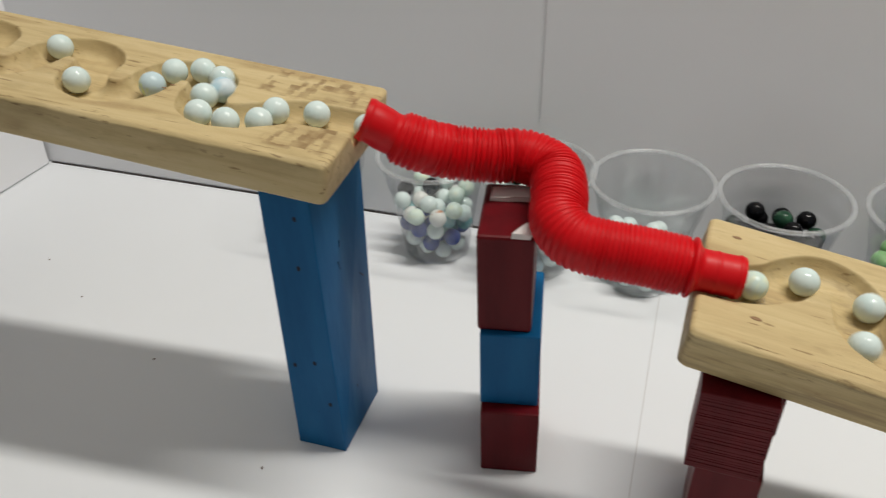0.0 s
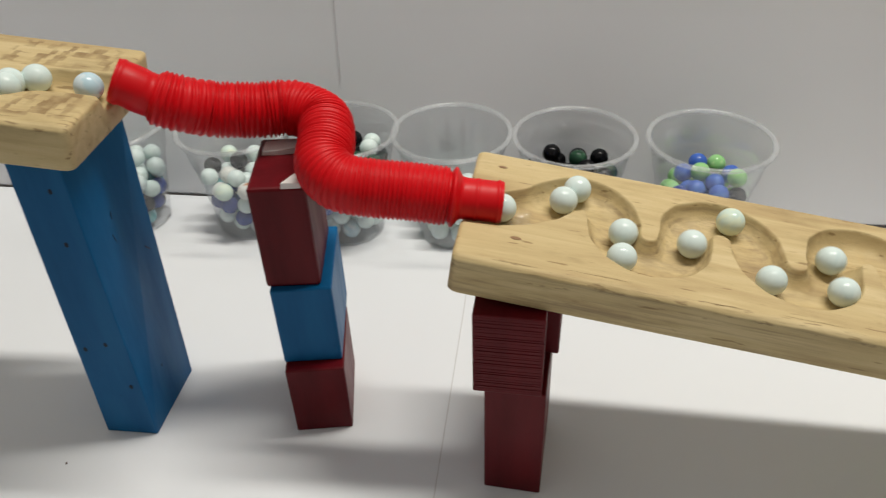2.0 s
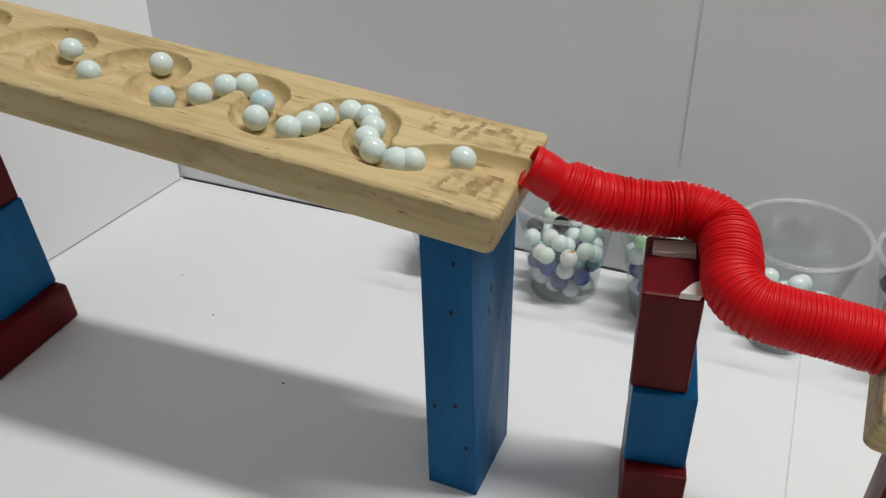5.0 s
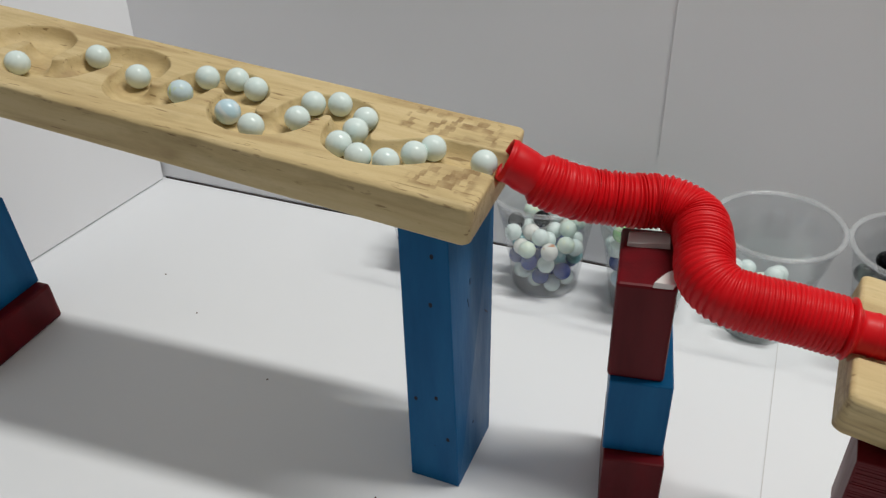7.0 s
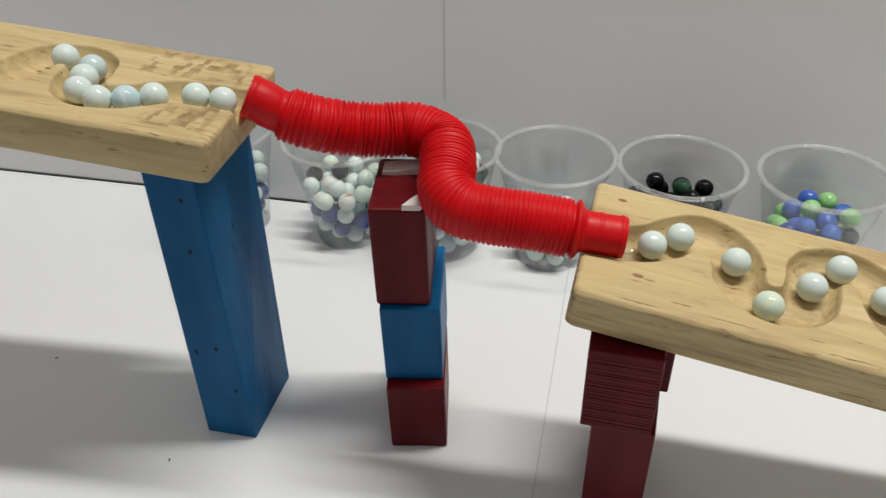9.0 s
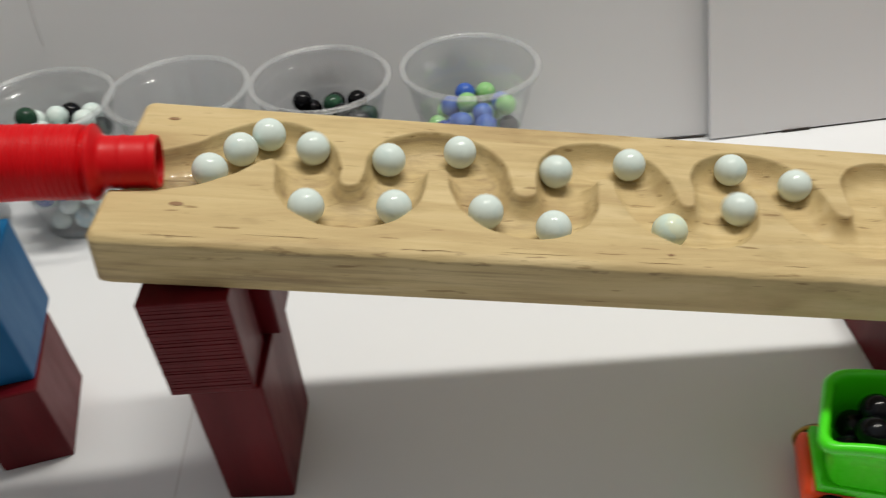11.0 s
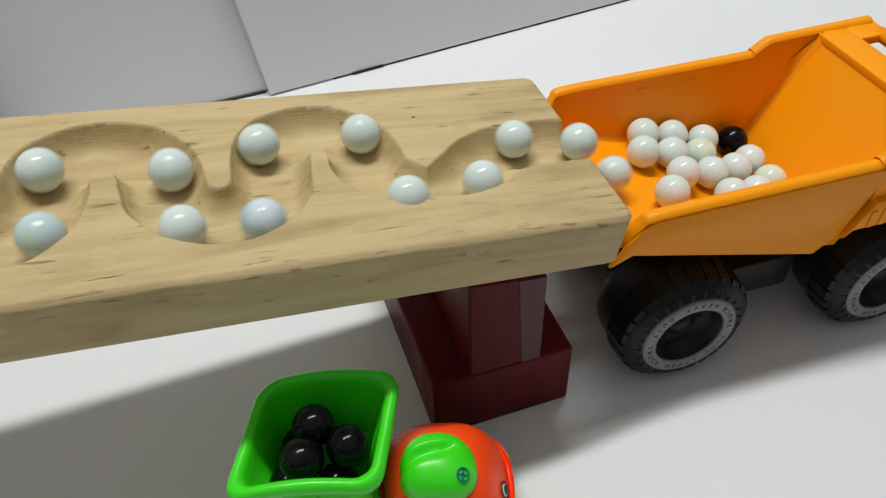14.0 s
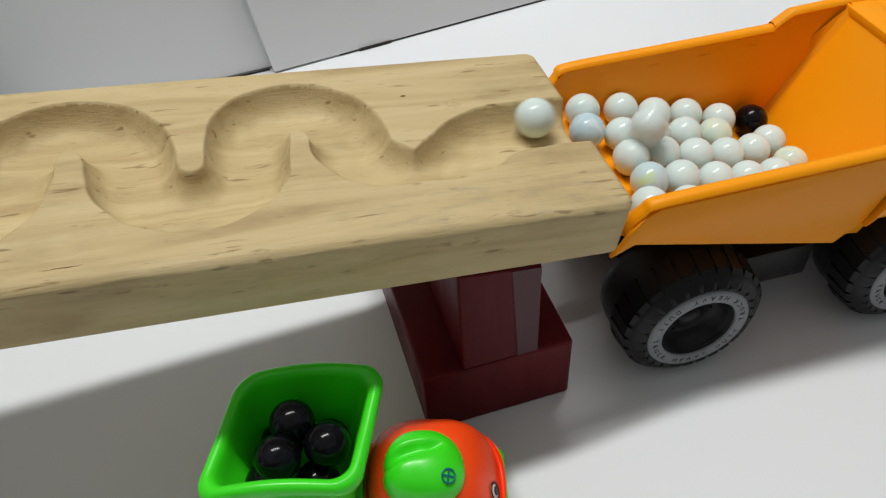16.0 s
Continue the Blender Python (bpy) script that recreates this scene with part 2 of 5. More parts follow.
LIME_M = marble_material("green_glass_marble", (0.26, 0.55, 0.22), (0.45, 0.68, 0.32), 0.1)
TEAL_M = marble_material("teal_glass_marble", (0.15, 0.42, 0.44), (0.4, 0.6, 0.6), 0.1)
BOTTLE_M = marble_material("dark_green_glass_marble", (0.015, 0.05, 0.03), (0.03, 0.09, 0.05), 0.1, 0.22)


# ---------------------------------------------------------------- builders
def mesh_from(name, verts, faces, mat, smooth=True):
    me = bpy.data.meshes.new(name)
    me.from_pydata([tuple(v) for v in verts], [], faces)
    if smooth:
        me.polygons.foreach_set("use_smooth", [True] * len(me.polygons))
    if mat:
        me.materials.append(mat)
    me.update()
    return me


def bm_mesh(name, bm, mat, smooth=False, angle=40):
    bmesh.ops.recalc_face_normals(bm, faces=bm.faces[:])
    if smooth:
        for f in bm.faces:
            f.smooth = True
        for e in bm.edges:
            if len(e.link_faces) == 2 and e.calc_face_angle(0) > radians(angle):
                e.smooth = False
    me = bpy.data.meshes.new(name)
    bm.to_mesh(me)
    bm.free()
    me.materials.append(mat)
    return me


def part(name, bm, mat, parent, label="", smooth=True, angle=40):
    me = bm if isinstance(bm, bpy.types.Mesh) else bm_mesh(name, bm, mat, smooth, angle)
    ob = new(name, me)
    if parent:
        ob.parent = parent
    return tagged(ob, label)


def box_bm(x0, y0, z0, x1, y1, z1, bevel=0.0, seg=2):
    bm = bmesh.new()
    bmesh.ops.create_cube(bm, size=1)
    for v in bm.verts:
        v.co = ((x0 + x1) / 2 + v.co.x * (x1 - x0), (y0 + y1) / 2 + v.co.y * (y1 - y0), (z0 + z1) / 2 + v.co.z * (z1 - z0))
    if bevel:
        bmesh.ops.bevel(bm, geom=bm.edges[:], offset=bevel, segments=seg, affect="EDGES", profile=0.5)
    return bm


def lathe(name, profile, mat, seg=48, smooth=True):
    """A body turned about z from (radius, height) pairs."""
    verts, faces = [], []
    for r, z in profile:
        for k in range(seg):
            a = 2 * math.pi * k / seg
            verts.append((r * math.cos(a), r * math.sin(a), z))
    for i in range(len(profile) - 1):
        for k in range(seg):
            j = (k + 1) % seg
            faces.append((i * seg + k, i * seg + j, (i + 1) * seg + j, (i + 1) * seg + k))
    return mesh_from(name, verts, faces, mat, smooth)


def prism(outline, y0, y1, bevel=0.0):
    """An outline in x and z drawn out along y."""
    bm = bmesh.new()
    a = [bm.verts.new((x, y0, z)) for x, z in outline]
    b = [bm.verts.new((x, y1, z)) for x, z in outline]
    bm.faces.new(a)
    bm.faces.new(b[::-1])
    for i in range(len(outline)):
        j = (i + 1) % len(outline)
        bm.faces.new((a[i], b[i], b[j], a[j]))
    bmesh.ops.recalc_face_normals(bm, faces=bm.faces[:])
    if bevel:
        bmesh.ops.bevel(bm, geom=bm.edges[:], offset=bevel, segments=2, affect="EDGES", profile=0.5)
    return bm


def spline(points, step):
    """Even points along a smooth curve through the given ones."""
    p = [Vector(q) for q in points]
    p = [p[0] * 2 - p[1], *p, p[-1] * 2 - p[-2]]
    fine = []
    for i in range(1, len(p) - 2):
        for k in range(24):
            t = k / 24
            a, b, c, d = p[i - 1], p[i], p[i + 1], p[i + 2]
            fine.append(0.5 * (2 * b + (c - a) * t + (2 * a - 5 * b + 4 * c - d) * t * t + (3 * b - a - 3 * c + d) * t ** 3))
    fine.append(p[-2])
    run, out, need = 0.0, [fine[0]], step
    for a, b in zip(fine, fine[1:]):
        d = (b - a).length
        while run + d >= need and d > 0:
            out.append(a.lerp(b, (need - run) / d))
            need += step
        run += d
    return out


def axes(origin, a, b):
    a = Vector(a).normalized()
    n = a.cross(Vector(b)).normalized()
    b = n.cross(a)
    m = Matrix((a, b, n)).transposed().to_4x4()
    m.translation = origin
    return m


# ---------------------------------------------------------------- setting
def setting():
    floor = new("table_sheet", bm_mesh("table_sheet", box_bm(-1.3, -0.6, -0.03, 2.1, 0.80, 0.0), SHEET))
    tagged(floor, "white sheet of card laid flat over the table", "table", kind="structure")
    table = tagged(new("table"), "plain wooden table under the white sheet", "table")
    top = material("table_wood", (0.26, 0.17, 0.09), 0.5)[0]
    part("tabletop", box_bm(-1.25, -0.55, -0.062, 2.05, 0.78, -0.031, 0.003), top, table)
    for x in (-1.2, 1.94):
        for y in (-0.5, 0.67):
            part("leg", box_bm(x, y, -0.75, x + 0.06, y + 0.06, -0.062, 0.003), top, table)
    # the standing cards: left, back and right
    def card(name, p, q, z1, thick, label, lean=0.0, back=10.0):
        p, q = Vector((*p, 0)), Vector((*q, 0))
        d = (q - p).normalized()
        bm = box_bm(0, 0, 0.0015, (q - p).length, thick, z1, 0.0006, 1)
        for v in bm.verts:
            if (v.co.x < 0.01) == (lean > 0):
                v.co.x -= lean * v.co.z
        ob = new(name, bm_mesh(name, bm, CARD))
        ob.matrix_world = Matrix.Translation(p) @ Matrix.Rotation(math.atan2(d.y, d.x), 4, "Z") @ Matrix.Rotation(radians(-back), 4, "X")
        return tagged(ob, label, "backdrop", kind="structure")
    card("wall_back", (-0.640, 0.7248), (0.640, 0.6725), 0.46, 0.004, "white card standing upright as a backdrop")
    card("wall_right", (0.611, 0.6655), (1.75, 0.692), 0.42, 0.004, "white card standing upright, overlapping the back card", 0.115)
    card("wall_left", (-0.58, 0.10), (-0.4975, 0.714), 0.46, 0.004, "white card standing upright at the side", -0.19, 7.0)
    def strip(name, p, q, w, h, mat, label):
        p, q = Vector((*p, 0)), Vector((*q, 0))
        d = (q - p).normalized()
        ob = new(name, bm_mesh(name, box_bm(0, -w, 0.0002, (q - p).length, 0, h), mat))
        ob.matrix_world = Matrix.Translation(p) @ Matrix.Rotation(math.atan2(d.y, d.x), 4, "Z")
        return tagged(ob, label, "seam", kind="structure")
    strip("seam_back", (-0.497, 0.7188), (0.609, 0.6735), 0.0013, 0.0012, SEAM, "dark gap under the standing back card")
    strip("seam_right", (0.66, 0.669), (1.75, 0.6938), 0.0016, 0.0014, SEAM, "dark gap under the standing right card")
    strip("seam_tab", (0.675, 0.6685), (0.700, 0.6692), 0.0022, 0.0022, SEAM, "short dark bit of tape at the foot of the card")
    strip("fold_line", (0.209, 0.655), (0.194, 0.28), 0.0007, 0.0003, SCUFF, "thin grey joint between two sheets on the table")
    crease = new("wall_joint", bm_mesh("wall_joint", box_bm(-0.0002, -0.0006, 0.12, 0.0002, 0.0003, 0.44), SCUFF))
    crease.matrix_world = pose(0.0838, 0.6952, 0, -10, -0.8, 0)
    tagged(crease, "thin grey vertical joint in the back card", "seam", kind="structure")
    # the room around, never seen direct
    def slab(name, a, b, label, mat=PLASTER):
        ob = new(name, bm_mesh(name, box_bm(*a, *b), mat))
        tagged(ob, label, "room", kind="structure")
    slab("room_floor", (-2.5, -2.5, -0.80), (3.2, 2.2, -0.75), "plain room floor")
    slab("room_wall_behind", (-2.5, -2.55, -0.75), (3.2, -2.5, 2.2), "plain plastered room wall")
    slab("room_wall_far", (-2.5, 2.2, -0.75), (3.2, 2.25, 2.2), "plain plastered room wall")
    slab("room_wall_west", (-2.55, -2.5, -0.75), (-2.5, 2.2, 2.2), "plain plastered room wall")
    slab("room_wall_east", (3.2, -2.5, -0.75), (3.25, 2.2, 2.2), "plain plastered room wall")


setting()


# ---------------------------------------------------------------- boards
MARBLE_R, GROOVE_R, GROOVE_D, BOARD_L, BOARD_W, BOARD_T = 0.008, 0.0148, 0.0106, 0.482, 0.1008, 0.0255
UPPER = axes((-0.4590, 0.3918, 0.3022), (0.9925, 0.0087, -0.1220), (-0.0131, 0.9993, -0.0360))
UPPER_W = 0.1065
LOWER = axes((0.2115, 0.379, 0.184), (0.9855, -0.0873, -0.1455), (0.0937, 0.9949, 0.0376))


def serpent(front, back, entry, leave):
    """The winding line of a groove, from the ribs' places along the board."""
    pts = list(entry)
    for i, f in enumerate(front):
        b = back[i]
        down = (f + b) / 2
        if i:
            up = (back[i - 1] + f) / 2
            for a in (150, 120, 90):
                pts.append((f + (f - up) * math.cos(radians(a)), 0.056 + 0.020 * math.sin(radians(a))))
        else:
            pts.append((f, 0.076))
        for a in (60, 30, 0):
            pts.append((f + (down - f) * math.cos(radians(a)), 0.056 + 0.020 * math.sin(radians(a))))
        if i == len(front) - 1:
            break
        nxt = (b + front[i + 1]) / 2
        for a in (180, 210, 240, 270):
            pts.append((b + (b - down) * math.cos(radians(a)), 0.0495 + 0.020 * math.sin(radians(a))))
        for a in (300, 330, 360):
            pts.append((b + (nxt - b) * math.cos(radians(a)), 0.0495 + 0.020 * math.sin(radians(a))))
    pts += list(leave)
    return [tuple(p) for p in spline([(u, v, 0) for u, v in pts], 0.0015)]


UPPER_LINE = serpent((0.062, 0.139, 0.2147, 0.2895, 0.3685), (0.098, 0.1727, 0.2515, 0.3285, 0.4025),
                     ((-0.004, 0.053), (0.02, 0.056), (0.038, 0.068), (0.05, 0.0745)),
                     ((0.386, 0.048), (0.392, 0.036), (0.403, 0.0305), (0.415, 0.033), (0.426, 0.0400), (0.436, 0.0475), (0.448, 0.0525), (0.465, 0.0535), (0.486, 0.0535)))
LOWER_LINE = serpent((0.0635, 0.1413, 0.2219, 0.2970, 0.3735), (0.1008, 0.1805, 0.2575, 0.335, 0.409),
                     ((-0.004, 0.045), (0.012, 0.046), (0.026, 0.0495), (0.040, 0.058), (0.052, 0.0695)),
                     ((0.391, 0.0475), (0.398, 0.0385), (0.409, 0.0342), (0.421, 0.0352), (0.432, 0.0410), (0.441, 0.0470), (0.452, 0.0505), (0.468, 0.0512), (0.488, 0.0512)))


def board_mesh(name, line, BOARD_W, mat, pinch):
    nu, nv = 960, 206
    us, vs = np.linspace(0, BOARD_L, nu), np.linspace(0, BOARD_W, nv)
    U, V = np.meshgrid(us, vs, indexing="ij")
    near_q, dist, NX, NY, R = np.full(U.shape, 1e6), np.full(U.shape, 1.0), np.zeros(U.shape), np.zeros(U.shape), np.full(U.shape, GROOVE_R)
    for (x, y, _), (x1, y1, _) in zip(line, line[1:]):
        for f in (0.0, 0.5):
            px, py = x + (x1 - x) * f, y + (y1 - y) * f
            # the cut narrows where the tool only grazed the wood
            r = GROOVE_R - pinch * math.exp(-((px - 0.4125) / 0.0125) ** 2) * (1 if py < 0.05 else 0)
            i0, i1 = np.searchsorted(us, (px - 0.019, px + 0.019))
            if i1 <= i0:
                continue
            w = slice(i0, i1)
            d = (U[w] - px) ** 2 + (V[w] - py) ** 2
            q = d / (r * r)
            near = q < near_q[w]
            for grid, value in ((near_q, q), (dist, d)):
                grid[w][near] = value[near]
            NX[w][near], NY[w][near], R[w][near] = px, py, r
    dist = np.sqrt(dist)
    R = R + 0.00035 * np.sin(U * 210) * np.cos(V * 330)
    # grid points beside the lip slide onto it, for a clean cut edge, but not at the cusps
    cell = BOARD_L / (nu - 1)
    inner = np.minimum(np.minimum(U, BOARD_L - U), np.minimum(V, BOARD_W - V)) > 1e-6
    jump = np.zeros(U.shape)
    for ax in (0, 1):
        for way in (1, -1, 2, -2):
            jump = np.maximum(jump, np.abs(np.roll(NX, way, ax) - NX) + np.abs(np.roll(NY, way, ax) - NY))
    onto = (np.abs(dist - R) < 0.5 * cell) & inner & (jump < 0.004)
    SX = np.where(onto, (U - NX) / (dist + 1e-9) * (R - dist), 0)
    SY = np.where(onto, (V - NY) / (dist + 1e-9) * (R - dist), 0)
    q = np.clip(np.where(onto, R, dist) / R, 0, 1)
    Z = -GROOVE_D * (R / GROOVE_R) ** 0.6 * (1 - q ** 4.2)
    # shallow milling steps left on the floor of the groove
    Z += 0.00016 * np.sin(U * 620 + 2 * np.sin(V * 90)) * np.clip((0.8 - q) / 0.3, 0, 1)
    # worn rounding of the outer edges
    edge = np.minimum(np.minimum(U, BOARD_L - U), np.minimum(V, BOARD_W - V))
    Z -= 0.0015 * np.clip(1 - edge / 0.0026, 0, 1) ** 2
    Z -= (0.0009 + 0.0003 * np.sin(U * 95) + 0.0003 * np.sin(U * 231 + 1)) * np.clip(1 - V / 0.0048, 0, 1) ** 1.6
    # rounded corners in plan
    X, Y = U + SX, V + SY
    rc = 0.0045
    for cx, cy, sx, sy in ((rc, rc, -1, -1), (BOARD_L - rc, rc, 1, -1), (rc, BOARD_W - rc, -1, 1), (BOARD_L - rc, BOARD_W - rc, 1, 1)):
        inside = ((X - cx) * sx > 0) & ((Y - cy) * sy > 0)
        dx, dy = (X - cx), (Y - cy)
        big = np.maximum(np.abs(dx), np.abs(dy))
        length = np.sqrt(dx ** 2 + dy ** 2) + 1e-9
        X = np.where(inside, cx + dx * big / length, X)
        Y = np.where(inside, cy + dy * big / length, Y)
    verts = list(zip(X.ravel().tolist(), Y.ravel().tolist(), Z.ravel().tolist()))
    faces = [(i * nv + j, (i + 1) * nv + j, (i + 1) * nv + j + 1, i * nv + j + 1) for i in range(nu - 1) for j in range(nv - 1)]
    ring = [(i, 0) for i in range(nu)] + [(nu - 1, j) for j in range(1, nv)] + [(i, nv - 1) for i in range(nu - 2, -1, -1)] + [(0, j) for j in range(nv - 2, 0, -1)]
    top = [i * nv + j for i, j in ring]
    levels = [top]
    for z, inset in ((-0.004, 0.0), (-BOARD_T + 0.002, 0.0), (-BOARD_T, 0.0015)):
        base = len(verts)
        for i, j in ring:
            x, y = X[i, j], Y[i, j]
            dx, dy = BOARD_L / 2 - x, BOARD_W / 2 - y
            verts.append((x + inset * np.sign(dx), y + inset * np.sign(dy), min(z, Z[i, j] - 0.0005) if z > -BOARD_T + 0.003 else z))
        levels.append(list(range(base, base + len(ring))))
    for a, b in zip(levels, levels[1:]):
        for k in range(len(ring)):
            j = (k + 1) % len(ring)
            faces.append((a[k], b[k], b[j], a[j]))
    faces.append(tuple(levels[-1][::-1]))
    me = mesh_from(name, verts, faces, mat, True)
    return me


def board(line, place, label, width, mat, pinch):
    ob = new("wooden_track", board_mesh("wooden_track", line, width, mat, pinch))
    ob.matrix_world = place
    return tagged(ob, label, "marble track", "wooden marble tracks")


upper = board(UPPER_LINE, UPPER, "pale pine board with a winding groove above the red tube", UPPER_W, PINE_STAINED, 0.0)
lower = board(LOWER_LINE, LOWER, "pale pine board with a winding groove above the toy truck", BOARD_W, PINE, 0.0058)


def knots():
    """Small dark knots and nail marks in the wood, a hair proud of it."""
    for place, spots in ((LOWER, ((0.016, 0.0865, 0.0016), (0.0305, 0.024, 0.0018), (0.2405, 0.0095, 0.0009), (0.417, 0.076, 0.0006))), (UPPER, ((0.364, 0.052, 0.0011), (0.362, 0.0465, 0.0009)))):
        owner = lower if place is LOWER else upper
        for u, v, r in spots:
            bm = bmesh.new()
            bmesh.ops.create_cone(bm, cap_ends=True, segments=14, radius1=r, radius2=r * 0.8, depth=0.0003)
            for w in bm.verts:
                w.co = (u + w.co.x * 1.7, v + w.co.y * 0.8, 0.0002 + w.co.z)
            part("knot", bm, material("wood_knot", (0.27, 0.155, 0.075), 0.6)[0], owner, "small dark knot in the wood")


knots()


def cracks():
    """Thin dark splits along the grain near the front edges."""
    dark = material("wood_split", (0.33, 0.21, 0.10), 0.8)[0]
    rng = random.Random(8)
    for owner, spans in ((lower, ((0.02, 0.046), (0.058, 0.092), (0.125, 0.148), (0.165, 0.20), (0.224, 0.245), (0.29, 0.302))), (upper, ((0.14, 0.152), (0.30, 0.33), (0.43, 0.455)))):
        for a, b in spans:
            v0 = rng.uniform(0.0030, 0.0075)
            bm = bmesh.new()
            n = 9
            lo, hi = [], []
            for k in range(n):
                f = k / (n - 1)
                w = 0.00012 * math.sin(math.pi * f) * rng.uniform(0.6, 1.3)
                v = v0 + 0.0004 * (f - 0.5) + rng.uniform(-0.00022, 0.00022)
                u = a + (b - a) * f
                z = 0.0001
                lo.append(bm.verts.new((u, v - w, z)))
                hi.append(bm.verts.new((u, v + w, z + 0.00005)))
            for k in range(n - 1):
                bm.faces.new((lo[k], lo[k + 1], hi[k + 1], hi[k]))
            bmesh.ops.solidify(bm, geom=bm.faces[:], thickness=0.0002)
            part("wood_split", bm, dark, owner, "thin dark split along the grain")


cracks()


# ---------------------------------------------------------------- supports
def under_board(place, width, x, y):
    """The height of a board's underside over a place on the table."""
    n = place.to_3x3().col[2]
    p = place @ Vector((0, 0, -BOARD_T))
    return p.z - (n.x * (x - p.x) + n.y * (y - p.y)) / n.z


def block(name, size, place, mat, label, group, bevel=0.0012):
    x, y, z = size
    ob = new(name, bm_mesh(name, box_bm(-x / 2, -y / 2, 0, x / 2, y / 2, z, bevel), mat))
    ob.matrix_world = place
    return tagged(ob, label, "wooden block", group)


G1, G2, G3, G4 = "blocks under the upper board", "stacked blocks under the tube", "stacked blocks under the lower board", "blocks at the lower board's end"


def blocks():
    # left stand, mostly out of view
    block("wooden_block", (0.075, 0.096, 0.038), pose(-0.4635, 0.420, 0), RED, "dark red painted wooden block lying flat on the sheet", G1, 0.003)
    block("wooden_block", (0.07, 0.062, 0.091), pose(-0.4735, 0.437, 0.038), BLUE, "blue painted wooden block standing on a red one", G1)
    block("wooden_block", (0.07, 0.062, under_board(UPPER, UPPER_W, -0.440, 0.468) - 0.1295), pose(-0.4765, 0.437, 0.129), RED, "dark red painted wooden block on a blue one under the board", G1)
    # the tall blue post, its front edge upright and the others leaning
    bm = bmesh.new()
    outline = [(-0.037, 0.404), (0.0, 0.403), (0.003, 0.464), (-0.034, 0.466)]
    lean = (0.0045, -0.0012, 0.0045, 0.0045)
    a = [bm.verts.new((x, y, 0)) for x, y in outline]
    b = [bm.verts.new((x + dx, y + 0.0065, under_board(UPPER, UPPER_W, x + dx, y + 0.0065) - 0.0003)) for (x, y), dx in zip(outline, lean)]
    bm.faces.new(a[::-1])
    bm.faces.new(b)
    for i in range(4):
        bm.faces.new((a[i], a[(i + 1) % 4], b[(i + 1) % 4], b[i]))
    bmesh.ops.bevel(bm, geom=bm.edges[:], offset=0.0008, segments=2, affect="EDGES", profile=0.5)
    post = tagged(new("wooden_post", bm_mesh("wooden_post", bm, BLUE)), "tall blue painted wooden post with nail holes", "wooden post", G1)
    hole = material("nail_hole", (0.008, 0.012, 0.02), 0.9)[0]
    for x, z in ((-0.0145, 0.197), (-0.0165, 0.161), (-0.0150, 0.083), (-0.0075, 0.046), (-0.030, 0.078)):
        bm = bmesh.new()
        bmesh.ops.create_cone(bm, cap_ends=True, segments=12, radius1=0.0014, radius2=0.0012, depth=0.0006)
        bmesh.ops.rotate(bm, verts=bm.verts[:], matrix=Matrix.Rotation(radians(90), 3, "X"))
        yy = 0.404 - 0.027 * (x + 0.037) + 0.0065 * z / 0.215
        bmesh.ops.translate(bm, verts=bm.verts[:], vec=(x + 0.0030 * z / 0.21, yy, z))
        for v in bm.verts:
            v.co.z = z + (v.co.z - z) * 1.5
        part("nail_hole", bm, hole, post, "small dark nail hole")
    scuffed = material("dark_blue_scuff", (0.003, 0.03, 0.085), 0.6)[0]
    for k, (y, z, length, tilt) in enumerate(((0.425, 0.150, 0.010, 12), (0.432, 0.139, 0.007, -18), (0.443, 0.118, 0.011, 30), (0.436, 0.128, 0.005, 5), (0.428, 0.165, 0.006, -8), (0.452, 0.124, 0.009, 38), (0.440, 0.108, 0.004, 0), (0.420, 0.060, 0.004, 10), (0.430, 0.040, 0.003, 0))):
        scuff = part("scuff", box_bm(-0.0002, -0.0002 - 0.0002 * (k % 3), -length * 0.4, 0.0002, 0.0003, length * 0.4, 0.0001, 1), scuffed, post, "dark scuff in the paint")
        scuff.matrix_local = pose(0.0007 + (1 - z / 0.215) * 0.049 * (y - 0.403) + z / 0.215 * (-0.0012 + 0.142 * (y - 0.403)), y + 0.0065 * z / 0.215, z, tilt, 0.6, -5)
    # three stacked blocks under the tube
    block("wooden_block", (0.0385, 0.062, 0.0585), pose(0.1115, 0.4455, 0, 0, 0, 9), RED, "dark red painted wooden block standing on the sheet", G2)
    block("wooden_block", (0.0380, 0.066, 0.0615), pose(0.1095, 0.4555, 0.0585, 0, 0, 8), BLUE, "blue painted wooden block between two red ones", G2)
    block("wooden_block", (0.0335, 0.058, 0.0715), pose(0.1060, 0.4545, 0.120, 0, 0, 7), RED, "dark red painted wooden block on top of a stack", G2, 0.002)
    # two blocks under the lower board
    block("wooden_block", (0.0355, 0.064, 0.092), pose(0.2493, 0.4055, 0, 0, 0, -6), RED, "dark red painted wooden block standing on the sheet", G3)
    bm = box_bm(-0.0195, -0.0155, 0, 0.0195, 0.0155, 0.0585, 0.0008)
    upper_block = new("wooden_block", bm_mesh("wooden_block", bm, RED))
    upper_block.matrix_world = pose(0.2425, 0.3870, 0.092, 0, 0, -4)
    tagged(upper_block, "dark red painted rough-sawn wooden block on a red one", "wooden block", G3)
    for k in range(25):
        z = 0.002 + k * 0.00224
        w = 0.0186 + 0.0006 * math.sin(k * 2.3)
        part("saw_ridge", box_bm(-w, -0.01562 - 0.00008 * (k * 7 % 4), z, w, -0.0150, z + 0.0013 + 0.0004 * math.sin(k * 4.1), 0.0001, 1), RED, upper_block)
    block("wooden_block", (0.040, 0.030, 0.0545), pose(0.2530, 0.4215, 0.092, 0, 0, -6), RED, "dark red painted wooden block behind a rough-sawn one", G3)
